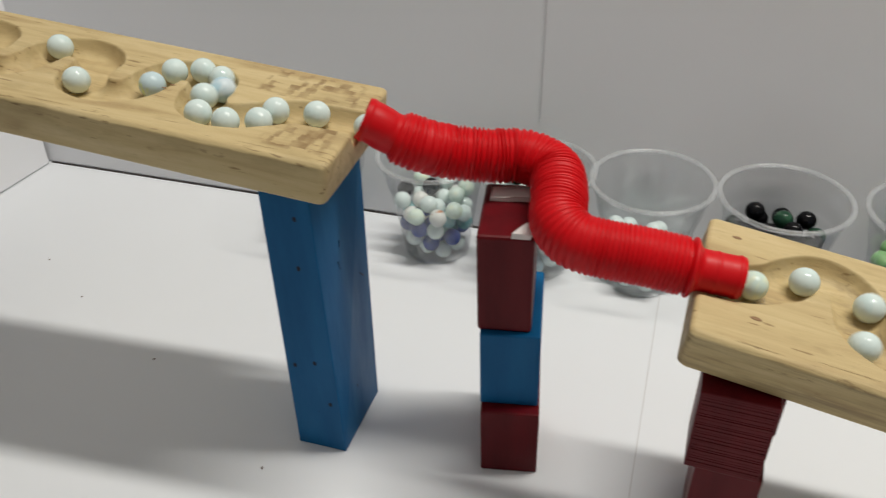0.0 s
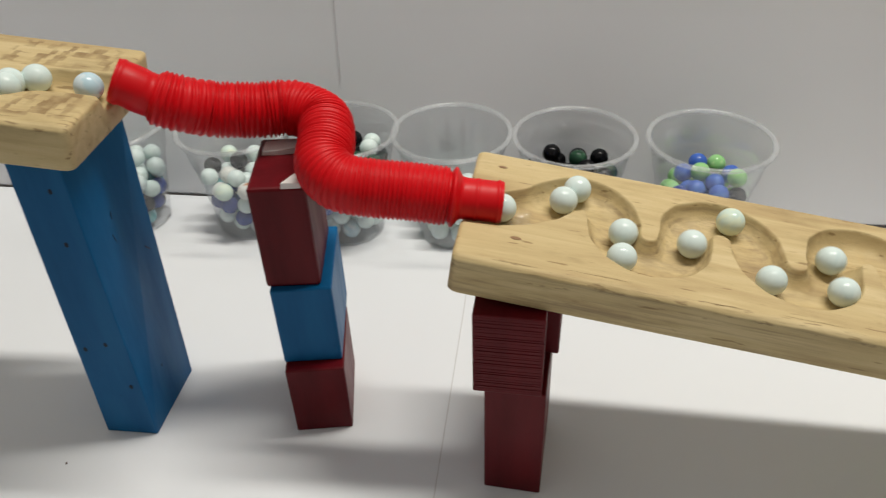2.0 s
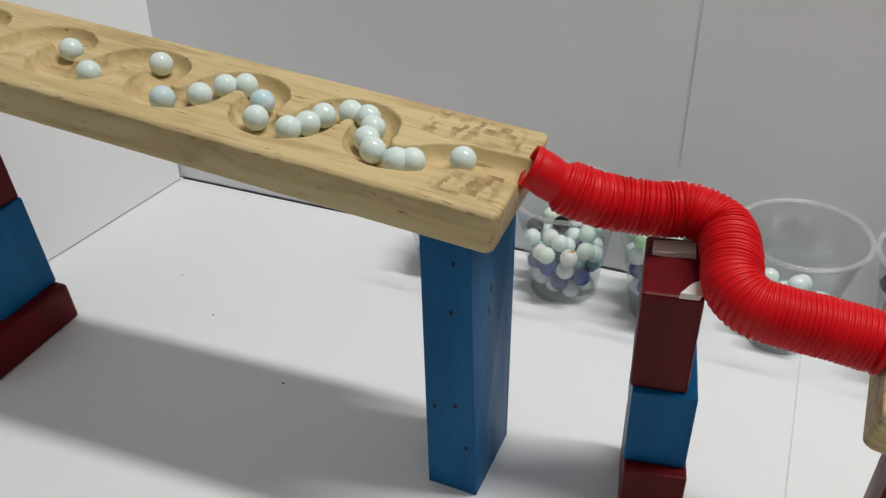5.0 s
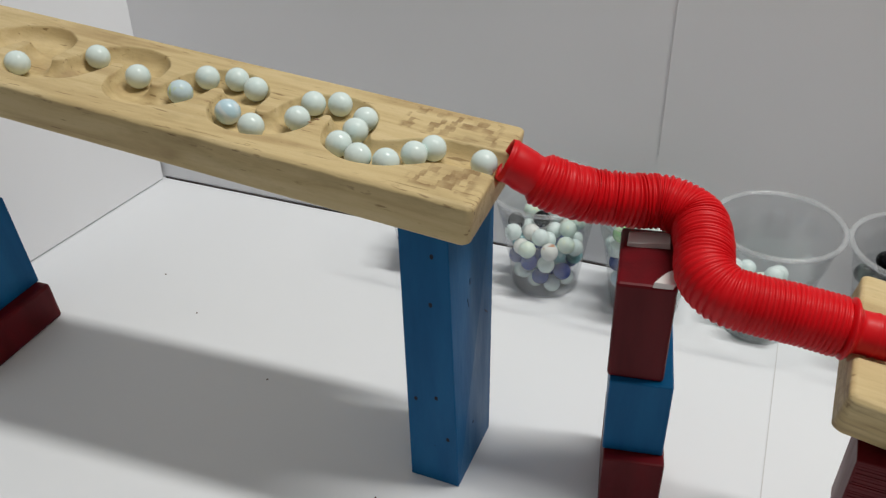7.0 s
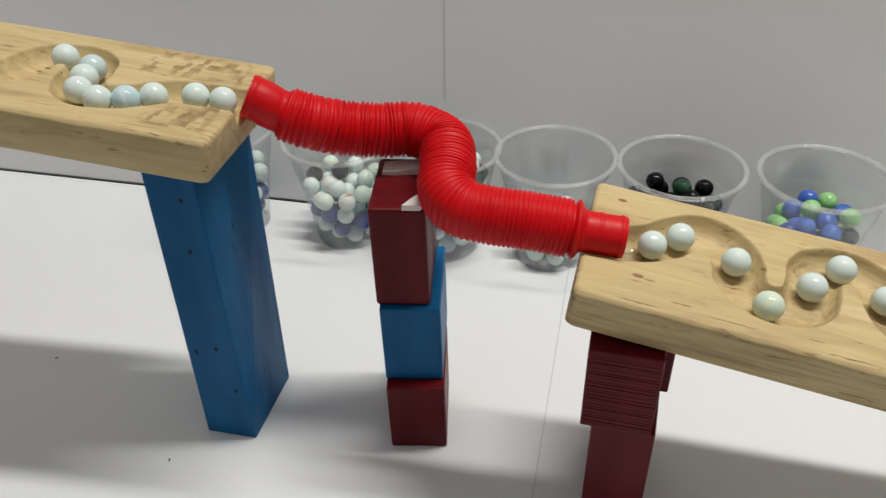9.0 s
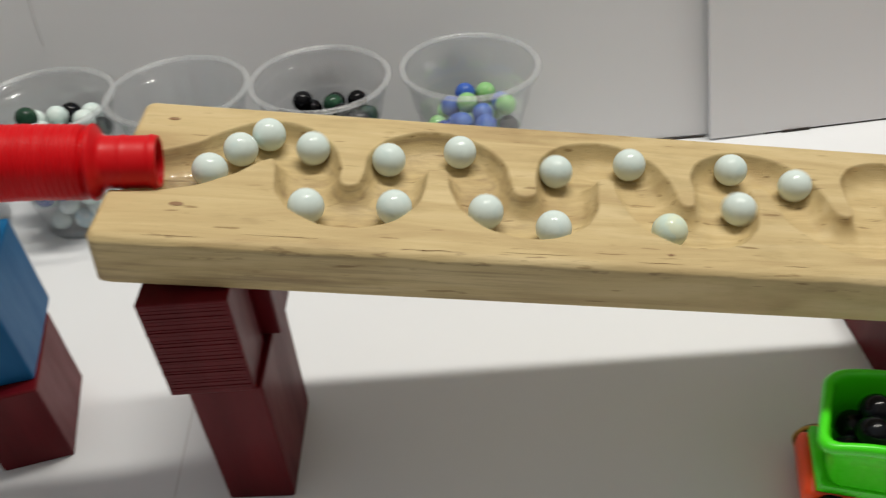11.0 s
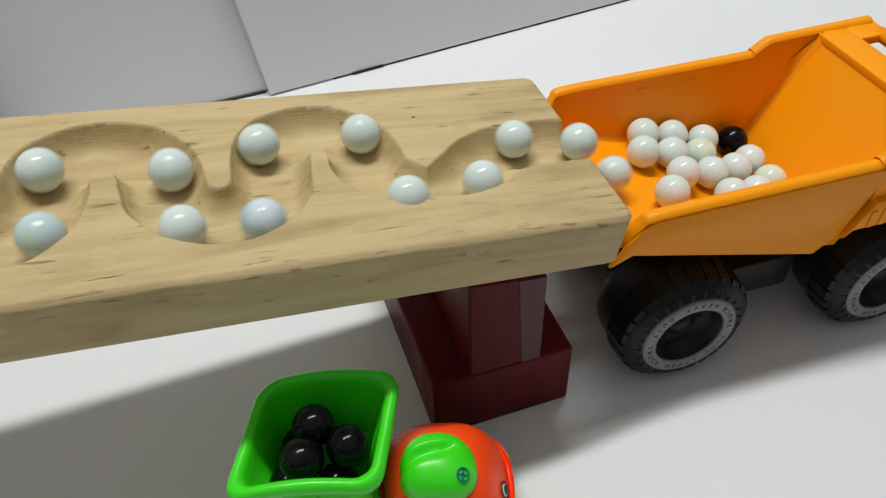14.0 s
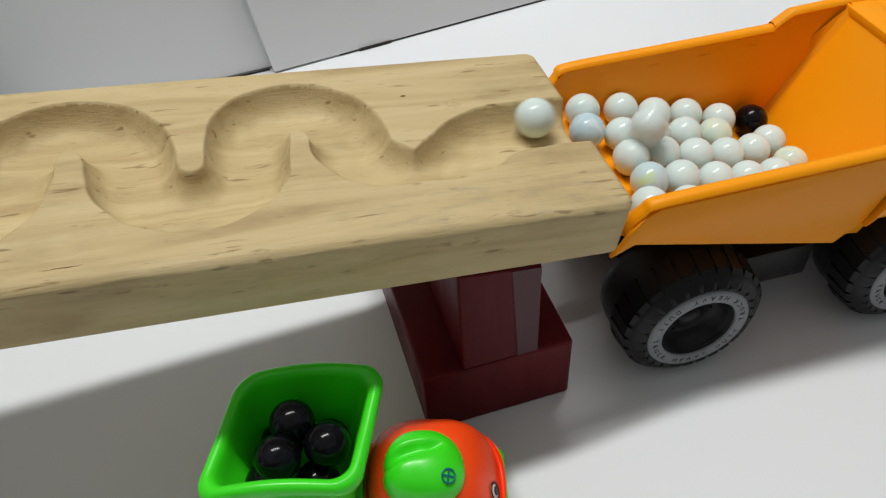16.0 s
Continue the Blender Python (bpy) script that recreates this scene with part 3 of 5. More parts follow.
    # the stand at the lower board's end
    block("wooden_block", (0.066, 0.125, 0.0375), pose(0.6435, 0.4085, 0, 0, 0, -5.5), RED, "dark red glossy painted wooden block lying flat on the sheet", G4, 0.0015)
    bm = prism([(-0.0165, 0), (0.0165, 0), (0.0165, 0.0515), (-0.0165, 0.0565)], -0.001, 0.060, 0.001)
    up = new("wooden_block", bm_mesh("wooden_block", bm, RED))
    up.matrix_world = pose(0.6380, 0.3475, 0.0375, 0, 0, -5.5)
    tagged(up, "dark red glossy painted wooden block standing on a flat one", "wooden block", G4)
    # slanted strip down the block's front, a duller and greyer red than RED
    part("dull_strip", prism([(0.0075, 0.0006), (0.0162, 0.0006), (0.0162, 0.0508), (0.0045, 0.0524)], -0.0013, -0.0009), material("dull_red", (0.075, 0.011, 0.017), 0.5)[0], up, "narrow strip of duller, greyer red")


blocks()


# ---------------------------------------------------------------- tube
TUBE_LINE = [(0.0188, 0.4538, 0.2428), (0.0262, 0.4552, 0.2388), (0.0340, 0.4580, 0.2324), (0.0489, 0.4617, 0.2247), (0.0668, 0.4702, 0.2166), (0.0890, 0.4760, 0.2136), (0.1096, 0.4815, 0.2124), (0.1284, 0.4748, 0.2086),
             (0.1350, 0.4525, 0.2066), (0.1382, 0.4298, 0.2041), (0.1486, 0.4196, 0.2006), (0.1645, 0.4188, 0.1978), (0.1855, 0.4202, 0.1952), (0.2096, 0.4205, 0.1920), (0.2362, 0.4213, 0.1886)]


def tube():
    step = 0.00036
    pts = spline(TUBE_LINE, step)
    n = len(pts)
    length = (n - 1) * step
    seg = 48
    side = Vector((0, 0, 1))
    rng = random.Random(4)
    # each rib of the bellows has its own width, height, lopsidedness and tilt
    ribs, s = [], 0.0215
    while s < length - 0.0285:
        bend = math.exp(-((s - 0.088) / 0.022) ** 2) + 0.8 * math.exp(-((s - 0.142) / 0.018) ** 2)
        loose = math.exp(-((s - 0.045) / 0.020) ** 2)
        wide = 0.0026 * rng.uniform(0.92, 1.08) * (1 + 0.9 * loose * rng.random())
        tall = 0.00062 * rng.uniform(0.85, 1.15) + (0.0007 * bend + 0.0006 * loose) * rng.random()
        fin = 0.0019 * bend * (1 if rng.random() < 0.30 else 0.15) + 0.0009 * loose * rng.random()
        ribs.append((s, wide, tall, fin, rng.uniform(-0.7, 0.7) + (math.pi if s > 0.115 else 0.0), (0.0010 * bend + 0.0014 * loose + 0.0002) * rng.uniform(-1, 1), rng.uniform(0, 6.28)))
        s += wide
    end = s
    rows, at = [], 0
    for i, p in enumerate(pts):
        d = (pts[min(i + 1, n - 1)] - pts[max(i - 1, 0)]).normalized()
        side = (side - d * side.dot(d)).normalized()
        other = d.cross(side)
        s = i * step
        r0 = 0.0126 if s < length / 2 else 0.0113
        r, fin, turn, tilt, tilt_at = r0, 0.0, 0.0, 0.0, 0.0
        if ribs[0][0] <= s < end:
            while at + 1 < len(ribs) and ribs[at + 1][0] <= s:
                at += 1
            s0, wide, tall, f, turn, tilt, tilt_at = ribs[at]
            ph = (s - s0) / wide
            crest = 1 - abs(2 * ph - 1) ** 1.7
            body = min((s - ribs[0][0]) / 0.003, 1) * min((end - s) / 0.0015, 1)
            r = r0 + (0.0156 - r0) * body + tall * (2 * crest - 1) * body
            fin = f * crest * body
            tilt *= math.sin(math.pi * min(max(ph, 0), 1)) * body
        for spot, w, h in ((0.0030, 0.0012, 0.0006), (0.0135, 0.0030, 0.0003), (length - 0.0025, 0.0010, 0.0006), (length - 0.0140, 0.0009, 0.0004), (length - 0.0262, 0.0026, 0.0052)):
            r = max(r, r0 + h * math.exp(-((s - spot) / w) ** 2))
        rows.append((p, side.copy(), other, r, (fin, turn, tilt, tilt_at, d)))
    tube_ob = new("corrugated_tube")
    tagged(tube_ob, "bright red corrugated plastic tube bent between two boards", "tube")
    cut0, cut1 = int(0.0212 / step), int((length - 0.0284) / step)
    for name, piece, label in (("collar", rows[:cut0 + 1], "smooth red end collar"), ("bellows", rows[cut0:cut1 + 1], "ribbed red bellows"), ("collar", rows[cut1:], "smooth red end collar with a flange")):
        verts, faces = [], []
        loops = [(p, a, b, r, d) for p, a, b, r, d in piece] + [(p, a, b, min(r, 0.0140) - 0.0016, (0, 0, 0, 0, d[4])) for p, a, b, r, d in piece[::-5]]
        for p, a, b, r, (fin, turn, tilt, tilt_at, d) in loops:
            for k in range(seg):
                t = 2 * math.pi * k / seg
                q = r + fin * max(math.cos(t - turn), 0) ** 2
                verts.append(p + a * (q * math.cos(t)) + b * (q * math.sin(t)) + d * (tilt * math.cos(t - tilt_at)))
        total = len(loops)
        for i in range(total):
            j = (i + 1) % total
            for k in range(seg):
                m = (k + 1) % seg
                faces.append((i * seg + k, i * seg + m, j * seg + m, j * seg + k))
        part(name, mesh_from(name, verts, faces, TUBE_RED, True), None, tube_ob, label)
    # two torn white tape pads under it, on the top block
    for (x, y, z), (rx, ry, rz), outline in (((0.1035, 0.4690, 0.1915), (2, 0, 10), ((-0.0125, -0.0060), (-0.004, -0.0070), (0.006, -0.0062), (0.0125, -0.0068), (0.0130, 0.005), (0.003, 0.0066), (-0.0115, 0.0060))),
                                             ((0.1190, 0.4335, 0.1905), (0, 4, 15), ((-0.0085, -0.0060), (0.0030, -0.0066), (0.0065, -0.001), (0.0050, 0.0075), (0.0005, 0.0050), (-0.0035, 0.0005)))):
        bm = bmesh.new()
        lo = [bm.verts.new((u, v, 0)) for u, v in outline]
        hi = [bm.verts.new((u * 0.95, v * 0.95, 0.0036 + 0.0007 * math.sin(900 * u + 400 * v))) for u, v in outline]
        bm.faces.new(lo[::-1])
        bm.faces.new(hi)
        for i in range(len(lo)):
            j = (i + 1) % len(lo)
            bm.faces.new((lo[i], lo[j], hi[j], hi[i]))
        bmesh.ops.bevel(bm, geom=bm.edges[:], offset=0.0005, segments=2, affect="EDGES", profile=0.5)
        pad = new("tape_pad", bm_mesh("tape_pad", bm, TAPE))
        pad.matrix_world = pose(x, y, z, rx, ry, rz)
        tagged(pad, "torn white foam tape pad stuck between tube and block", "tape", "white tape pads")


def groove_tape():
    """A wrinkled bit of clear tape where the tube lets the marbles out."""
    rng = random.Random(3)
    bm = bmesh.new()
    nu, nv = 15, 9
    top = [[bm.verts.new((0.020 + 0.017 * i / (nu - 1), 0.0405 + 0.014 * j / (nv - 1) + 0.004 * i / (nu - 1), -GROOVE_D + 0.0011 + 0.0016 * abs(2 * j / (nv - 1) - 1) ** 3 + 0.0004 * math.sin(i * 1.3 + j) + rng.uniform(0, 0.0003))) for j in range(nv)] for i in range(nu)]
    for i in range(nu - 1):
        for j in range(nv - 1):
            bm.faces.new((top[i][j], top[i + 1][j], top[i + 1][j + 1], top[i][j + 1]))
    bmesh.ops.solidify(bm, geom=bm.faces[:], thickness=0.00015)
    ob = new("tape_strip", bm_mesh("tape_strip", bm, CLEAR, True, 60))
    ob.matrix_world = LOWER
    tagged(ob, "wrinkled clear sticky tape stuck in the groove below the tube", "tape")


groove_tape()
tube()


# ---------------------------------------------------------------- marbles at rest
def ball_mesh(mat):
    bm = bmesh.new()
    bmesh.ops.create_uvsphere(bm, u_segments=28, v_segments=18, radius=MARBLE_R)
    for f in bm.faces:
        f.smooth = True
    me = bpy.data.meshes.new("marble")
    bm.to_mesh(me)
    bm.free()
    me.materials.append(mat)
    return me


KINDS = {"white": (WHITE_M, "milky white glass marble"), "mint": (MINT_M, "pale green glass marble"), "sky": (SKY_M, "pale blue glass marble"),
         "swirl": (SWIRL_M, "white glass marble with a blue swirl"), "amber": (AMBER_M, "white glass marble with a brown swirl"), "black": (BLACK_M, "glossy black glass marble"),
         "navy": (NAVY_M, "dark blue glass marble"), "azure": (AZURE_M, "bright blue glass marble"), "lime": (LIME_M, "green glass marble"), "teal": (TEAL_M, "teal glass marble"), "bottle": (BOTTLE_M, "dark green glass marble")}
BALLS = {k: ball_mesh(m) for k, (m, _) in KINDS.items()}


def marble(kind, place, where, group, turn=(0, 0, 0)):
    ob = new("marble", BALLS[kind])
    ob.matrix_world = pose(*place, *turn)
    return tagged(ob, KINDS[kind][1] + " " + where, "marble", group)


# ---------------------------------------------------------------- cups
def cup_meshes():
    h, r0, r1, w = 0.105, 0.0315, 0.0478, 0.0007
    out = [(0.0005, 0.0022), (r0 - 0.006, 0.0022), (r0 - 0.004, 0.0), (r0 - 0.0015, 0.0), (r0, 0.0018)]
    def rad(z):
        ease = [min(max((z - a) / 0.0016, 0), 1) for a in (0.0735, 0.0925)]
        return r0 + (r1 - r0) * (z / h) + sum(0.0014 * e * e * (3 - 2 * e) for e in ease) - 0.0008
    zs = [0.006, 0.02, 0.035, 0.05, 0.066, 0.0728] + [0.0735 + 0.0004 * k for k in range(5)] + [0.0758, 0.084, 0.0918] + [0.0925 + 0.0004 * k for k in range(5)] + [0.0948, 0.1015]
    out += [(rad(z), z) for z in zs]
    inner = [(rad(z) - w, z) for z in zs[::-1]] + [(r0 - 0.001, 0.0032), (0.0005, 0.0032)]
    body = lathe("cup_wall", out + inner, CLEAR, 56)
    rim = []
    for k in range(13):
        a = 2 * math.pi * k / 12
        rim.append((r1 + 0.0024 + 0.0023 * math.cos(a), 0.1035 + 0.0020 * math.sin(a)))
    return body, lathe("rim", rim, RIM, 64)


def pack(seed, count, radius, base, rise):
    """Marbles dropped into a cup one by one onto those below."""
    rng = random.Random(seed)
    placed = []
    while len(placed) < count:
        best = None
        for _ in range(60):
            a, q = rng.uniform(0, 2 * math.pi), math.sqrt(rng.random())
            z = base
            x, y = 0, 0
            for _ in range(4):
                lim = radius + rise * z - MARBLE_R
                x, y = lim * q * math.cos(a), lim * q * math.sin(a)
                zz = base
                for px, py, pz in placed:
                    d2 = (px - x) ** 2 + (py - y) ** 2
                    if d2 < (2 * MARBLE_R) ** 2:
                        zz = max(zz, pz + math.sqrt((2 * MARBLE_R) ** 2 - d2))
                z = zz
            if best is None or z < best[2]:
                best = (x, y, z)
        placed.append(best)
    return placed


def cups():
    body, rim = cup_meshes()
    rng = random.Random(11)
    stock = (((-0.120, 0.6595), "a clear plastic cup of blue, black and white marbles", 47, ("navy", "black", "navy", "teal"), 0.42, ("white", "white", "white", "white"), ("white",)),
             ((-0.004, 0.6585), "a clear plastic cup of white, blue and swirled marbles", 46, ("navy", "white", "teal", "navy"), 0.55, ("white", "white", "mint", "amber", "white"), ("black", "white", "mint", "white")),
             ((0.0905, 0.6540), "a clear plastic cup of white, green and black marbles", 72, ("white", "white", "sky", "white", "navy"), 0.45, ("white", "black", "white", "bottle", "white"), ("lime", "bottle", "black", "white")),
             ((0.1880, 0.6530), "a clear plastic cup a third full of white marbles", 31, ("white", "white", "white", "mint"), 0.5, ("white", "white", "mint"), ("white",)),
             ((0.2915, 0.6490), "a clear plastic cup of glossy black marbles", 57, ("black", "black", "black"), 0.5, ("black", "black", "black", "bottle"), ("black", "black", "black", "bottle")),
             ((0.4020, 0.6465), "a clear plastic cup of blue and green marbles", 51, ("azure", "lime", "azure", "black"), 0.5, ("azure", "lime", "azure", "lime", "navy", "black"), ("azure", "lime", "azure", "lime", "navy")))
    for k, ((x, y), label, count, low, share, high, crown) in enumerate(stock):
        cup = new("plastic_cup")
        cup.matrix_world = pose(x, y, 0, 0, 0, k * 37)
        tagged(cup, "clear disposable cup standing on the sheet by the wall", "cup", "clear cups along the wall")
        w = part("cup_wall", body, None, cup)
        w.visible_shadow = False
        part("rim", rim, None, cup, "frosted rolled rim")
        spots = sorted(pack(20 + k, count, 0.0298, 0.0033 + MARBLE_R, 0.165), key=lambda p: p[2])
        for i, (px, py, pz) in enumerate(spots):
            kinds = low if i < share * count else (high if i < count - 9 else crown)
            kind = rng.choice(kinds)
            marble(kind, (x + px, y + py, pz), "in a clear plastic cup", "marbles in " + label[2:], (rng.uniform(0, 360), rng.uniform(0, 360), 0))


cups()


# ---------------------------------------------------------------- the orange toy dump truck
def text_mesh(body, size, mat, depth=0.0002):
    cu = bpy.data.curves.new("lettering", "FONT")
    cu.body, cu.size, cu.extrude, cu.align_x, cu.align_y = body, size, depth, "CENTER", "CENTER"
    ob = bpy.data.objects.new("lettering", cu)
    scene.collection.objects.link(ob)
    me = bpy.data.meshes.new_from_object(ob.evaluated_get(bpy.context.evaluated_depsgraph_get()))
    bpy.data.objects.remove(ob)
    bpy.data.curves.remove(cu)
    me.materials.clear()
    me.materials.append(mat)
    return me


TRUCK = pose(0.6906, 0.3925, 0, 0, 0, -7.7)
# the tipper's inner form: x along the truck, half widths at floor and at rim
BED_NOSE, FLOOR_TAIL, FLOOR_FALL, RIM_LOW, RIM_HIGH = 0.156, 0.0862, 0.29, 0.1030, 0.1096


def bed_floor(x):
    return FLOOR_TAIL - FLOOR_FALL * x


def tipper_shell(t):
    """One skin of the tipper; t is how far it lies outside the inner one."""
    def sect(x, zf, hf, zr, hr):
        return [(x, -hr - t, zr), (x, -(hf + (hr - hf) * 0.5) - t, zf + (zr - zf) * 0.5), (x, -hf - t, zf + 0.003), (x, -hf + 0.003, zf - t), (x, 0, zf - t), (x, hf - 0.003, zf - t), (x, hf + t, zf + 0.003), (x, (hf + (hr - hf) * 0.5) + t, zf + (zr - zf) * 0.5), (x, hr + t, zr)]
    return [sect(0.0050, bed_floor(0.005), 0.0425, 0.0905, 0.0430),
            sect(0.0085, bed_floor(0.0085), 0.0425, 0.0970, 0.0440),
            sect(0.0150, bed_floor(0.015), 0.0425, RIM_LOW, 0.0455),
            sect(0.065, bed_floor(0.065), 0.0425, RIM_LOW, 0.0455),
            sect(0.1185, bed_floor(0.1185), 0.0420, RIM_LOW, 0.0455),
            sect(0.1270, 0.0653, 0.0420, RIM_HIGH, 0.0455),
            sect(0.140, 0.0858, 0.0425, RIM_HIGH, 0.0455),
            sect(BED_NOSE, 0.1090, 0.0430, RIM_HIGH + 0.001, 0.0455)]


def dump_truck():
    truck = new("toy_dump_truck")
    truck.matrix_world = TRUCK
    tagged(truck, "orange plastic toy dump truck on fat black wheels", "toy truck")
    inner, outer = tipper_shell(0.0), tipper_shell(0.0024)
    bm = bmesh.new()
    gi = [[bm.verts.new(p) for p in s] for s in inner]
    go = [[bm.verts.new(p) for p in s] for s in outer]
    cols = len(gi[0])
    for g, flip in ((gi, False), (go, True)):
        for a, b in zip(g, g[1:]):
            for k in range(cols - 1):
                f = (a[k], a[k + 1], b[k + 1], b[k])
                bm.faces.new(f[::-1] if flip else f)
    for i in range(len(gi) - 1):
        for c in (0, cols - 1):
            bm.faces.new((gi[i][c], gi[i + 1][c], go[i + 1][c], go[i][c]))
    for i in (0, len(gi) - 1):
        for k in range(cols - 1):
            bm.faces.new((gi[i][k], gi[i][k + 1], go[i][k + 1], go[i][k]))
    tip = part("tipper", bm, ORANGE, truck, "orange open tipper", True, 14)
    # rolled rims, the skirt below and the nose roof
    for s in (-1, 1):
        line = spline([(x, s * (y + 0.0022), z) for x, y, z in ((0.0052, 0.0432, 0.0905), (0.0075, 0.0438, 0.0958), (0.0115, 0.0448, 0.1008), (0.017, 0.0455, RIM_LOW + 0.0008), (0.060, 0.0455, RIM_LOW + 0.001), (0.116, 0.0455, RIM_LOW + 0.001), (0.1195, 0.0455, RIM_LOW + 0.002), (0.1265, 0.0455, RIM_HIGH + 0.0002), (0.131, 0.0455, RIM_HIGH + 0.001), (0.155, 0.0455, RIM_HIGH + 0.0015), (0.187, 0.0448, RIM_HIGH + 0.0025))], 0.002)
        bm = bmesh.new()
        rings = []
        for p in line:
            rings.append([bm.verts.new((p.x, p.y + 0.0031 * math.cos(a), p.z + 0.0020 * math.sin(a))) for a in [2 * math.pi * k / 10 for k in range(10)]])
        for a, b in zip(rings, rings[1:]):
            for k in range(10):
                bm.faces.new((a[k], a[(k + 1) % 10], b[(k + 1) % 10], b[k]))
        bm.faces.new(rings[0])
        bm.faces.new(rings[-1])
        part("tipper_rim", bm, ORANGE, tip)
        # side skirt: a flat cheek outside the wall, hanging lower at the tail
        y0, y1 = sorted((s * 0.0480, s * 0.0504))
        cheek = prism([(-0.0015, 0.0815), (0.0085, 0.0862), (0.1015, 0.0592), (0.1130, 0.0690), (0.1255, 0.1000), (0.1210, 0.1025), (0.0170, 0.1022), (0.0105, 0.0990), (0.0060, 0.0930), (0.0030, 0.0872)], y0, y1, 0.0006)
        part("tipper_cheek", cheek, ORANGE, tip)
        fender = prism([(0.1122, 0.0670), (0.1165, 0.0715), (0.1900, 0.0715), (0.1900, 0.0840), (0.1235, 0.0860)], *sorted((s * 0.0470, s * 0.0530)), 0.0007)
        part("fender", fender, ORANGE, truck)
        for k in range(11):
            x = 0.1220 + k * 0.0060
            part("fender_rib", box_bm(x, s * 0.0530 - 0.0008, 0.0722, x + 0.0030, s * 0.0530 + 0.0008, 0.0815, 0.0004, 1), ORANGE, truck)
        shoulder = prism([(0.1225, 0.0845), (0.1900, 0.0825), (0.1900, 0.1085), (0.1300, 0.1085), (0.1225, 0.1010)], *sorted((s * 0.0478, s * 0.0500)), 0.0006)
        part("shoulder", shoulder, ORANGE, truck)
    # dashes of moulding inside the far wall
    for x in (0.030, 0.056, 0.082, 0.106):
        part("moulding_mark", box_bm(x, 0.0447, 0.0972, x + 0.006, 0.0460, 0.0986, 0.0003, 1), ORANGE, tip)
    # the visor over the cab with its slot and handle bar
    part("visor", box_bm(BED_NOSE - 0.0015, -0.0475, 0.1060, 0.1715, 0.0475, 0.1115, 0.0015), ORANGE, truck)
    for y in (-0.040, 0.040):
        part("handle_arm", box_bm(0.1700, y - 0.0075, 0.1065, 0.1885, y + 0.0075, 0.1118, 0.0018), ORANGE, truck)
    bar = lathe("handle_bar", [(0.0001, -0.037), (0.0036, -0.037), (0.0036, 0.037), (0.0001, 0.037)], ORANGE, 16)
    ob = part("handle_bar", bar, None, truck)
    ob.matrix_local = pose(0.1850, 0, 0.1095, 90, 0, 0)
    # chassis, axles, tow hitch, cab
    part("chassis", box_bm(0.028, -0.021, 0.026, 0.200, 0.021, 0.046, 0.002), CHASSIS, truck, "black ribbed chassis")
    part("side_box", box_bm(0.063, -0.036, 0.024, 0.108, -0.0212, 0.044, 0.0015), CHASSIS, truck, "black moulded side box")
    part("tow_hitch", box_bm(0.000, -0.006, 0.043, 0.036, 0.006, 0.0505, 0.002), CHASSIS, truck)
    part("hopper_floor", prism([(0.016, 0.0465), (0.112, 0.0465), (0.112, 0.0490), (0.020, 0.0755)], -0.020, 0.020), CHASSIS, truck)
    part("cab", box_bm(0.176, -0.036, 0.030, 0.225, 0.036, 0.098, 0.006, 3), ORANGE, truck, "orange cab")
    R, W = 0.0318, 0.034
    prof = [(0.0165, -0.0005), (0.0172, 0.0012), (0.0258, 0.0012), (0.0298, -0.0016), (0.0318, -0.006), (R, -0.010), (R, -W + 0.008), (0.0310, -W + 0.003), (0.0280, -W), (0.016, -W + 0.001), (0.0160, -0.012)]
    tyre = lathe("tyre", prof, RUBBER, 64)
    ringm = lathe("side_ring", [(0.0169, 0.0012), (0.0171, 0.0022), (0.0228, 0.0020), (0.0232, 0.0011)], GREYRING, 64)
    hub = lathe("hub", [(0.0001, -0.0045), (0.0045, -0.0045), (0.0055, -0.0075), (0.0135, -0.0085), (0.0150, -0.0030), (0.0172, -0.0005)], RUBBER, 40)
    bolt = lathe("bolt", [(0.0001, 0.0012), (0.0009, 0.0010), (0.0011, 0.0)], CHASSIS, 10)
    bm = bmesh.new()
    a = [(-0.0022, 0.0240, 0.0007), (0.0022, 0.0240, 0.0007), (0.0031, 0.0308, -0.0048), (0.0046, R + 0.0003, -0.0165), (-0.0016, R + 0.0003, -0.0165), (-0.0031, 0.0308, -0.0048)]
    lo = [bm.verts.new((x, y - 0.0015, z)) for x, y, z in a]
    hi = [bm.verts.new((x * 0.94, y + 0.0010, z + 0.0013)) for x, y, z in a]
    bm.faces.new(lo[::-1])
    bm.faces.new(hi)
    for i in range(6):
        bm.faces.new((lo[i], lo[(i + 1) % 6], hi[(i + 1) % 6], hi[i]))
    lug = bm_mesh("tread_lug", bm, RUBBER)
    letters = {c: text_mesh(c, 0.0034, CHASSIS) for c in "HEAVYDUTRCK"}
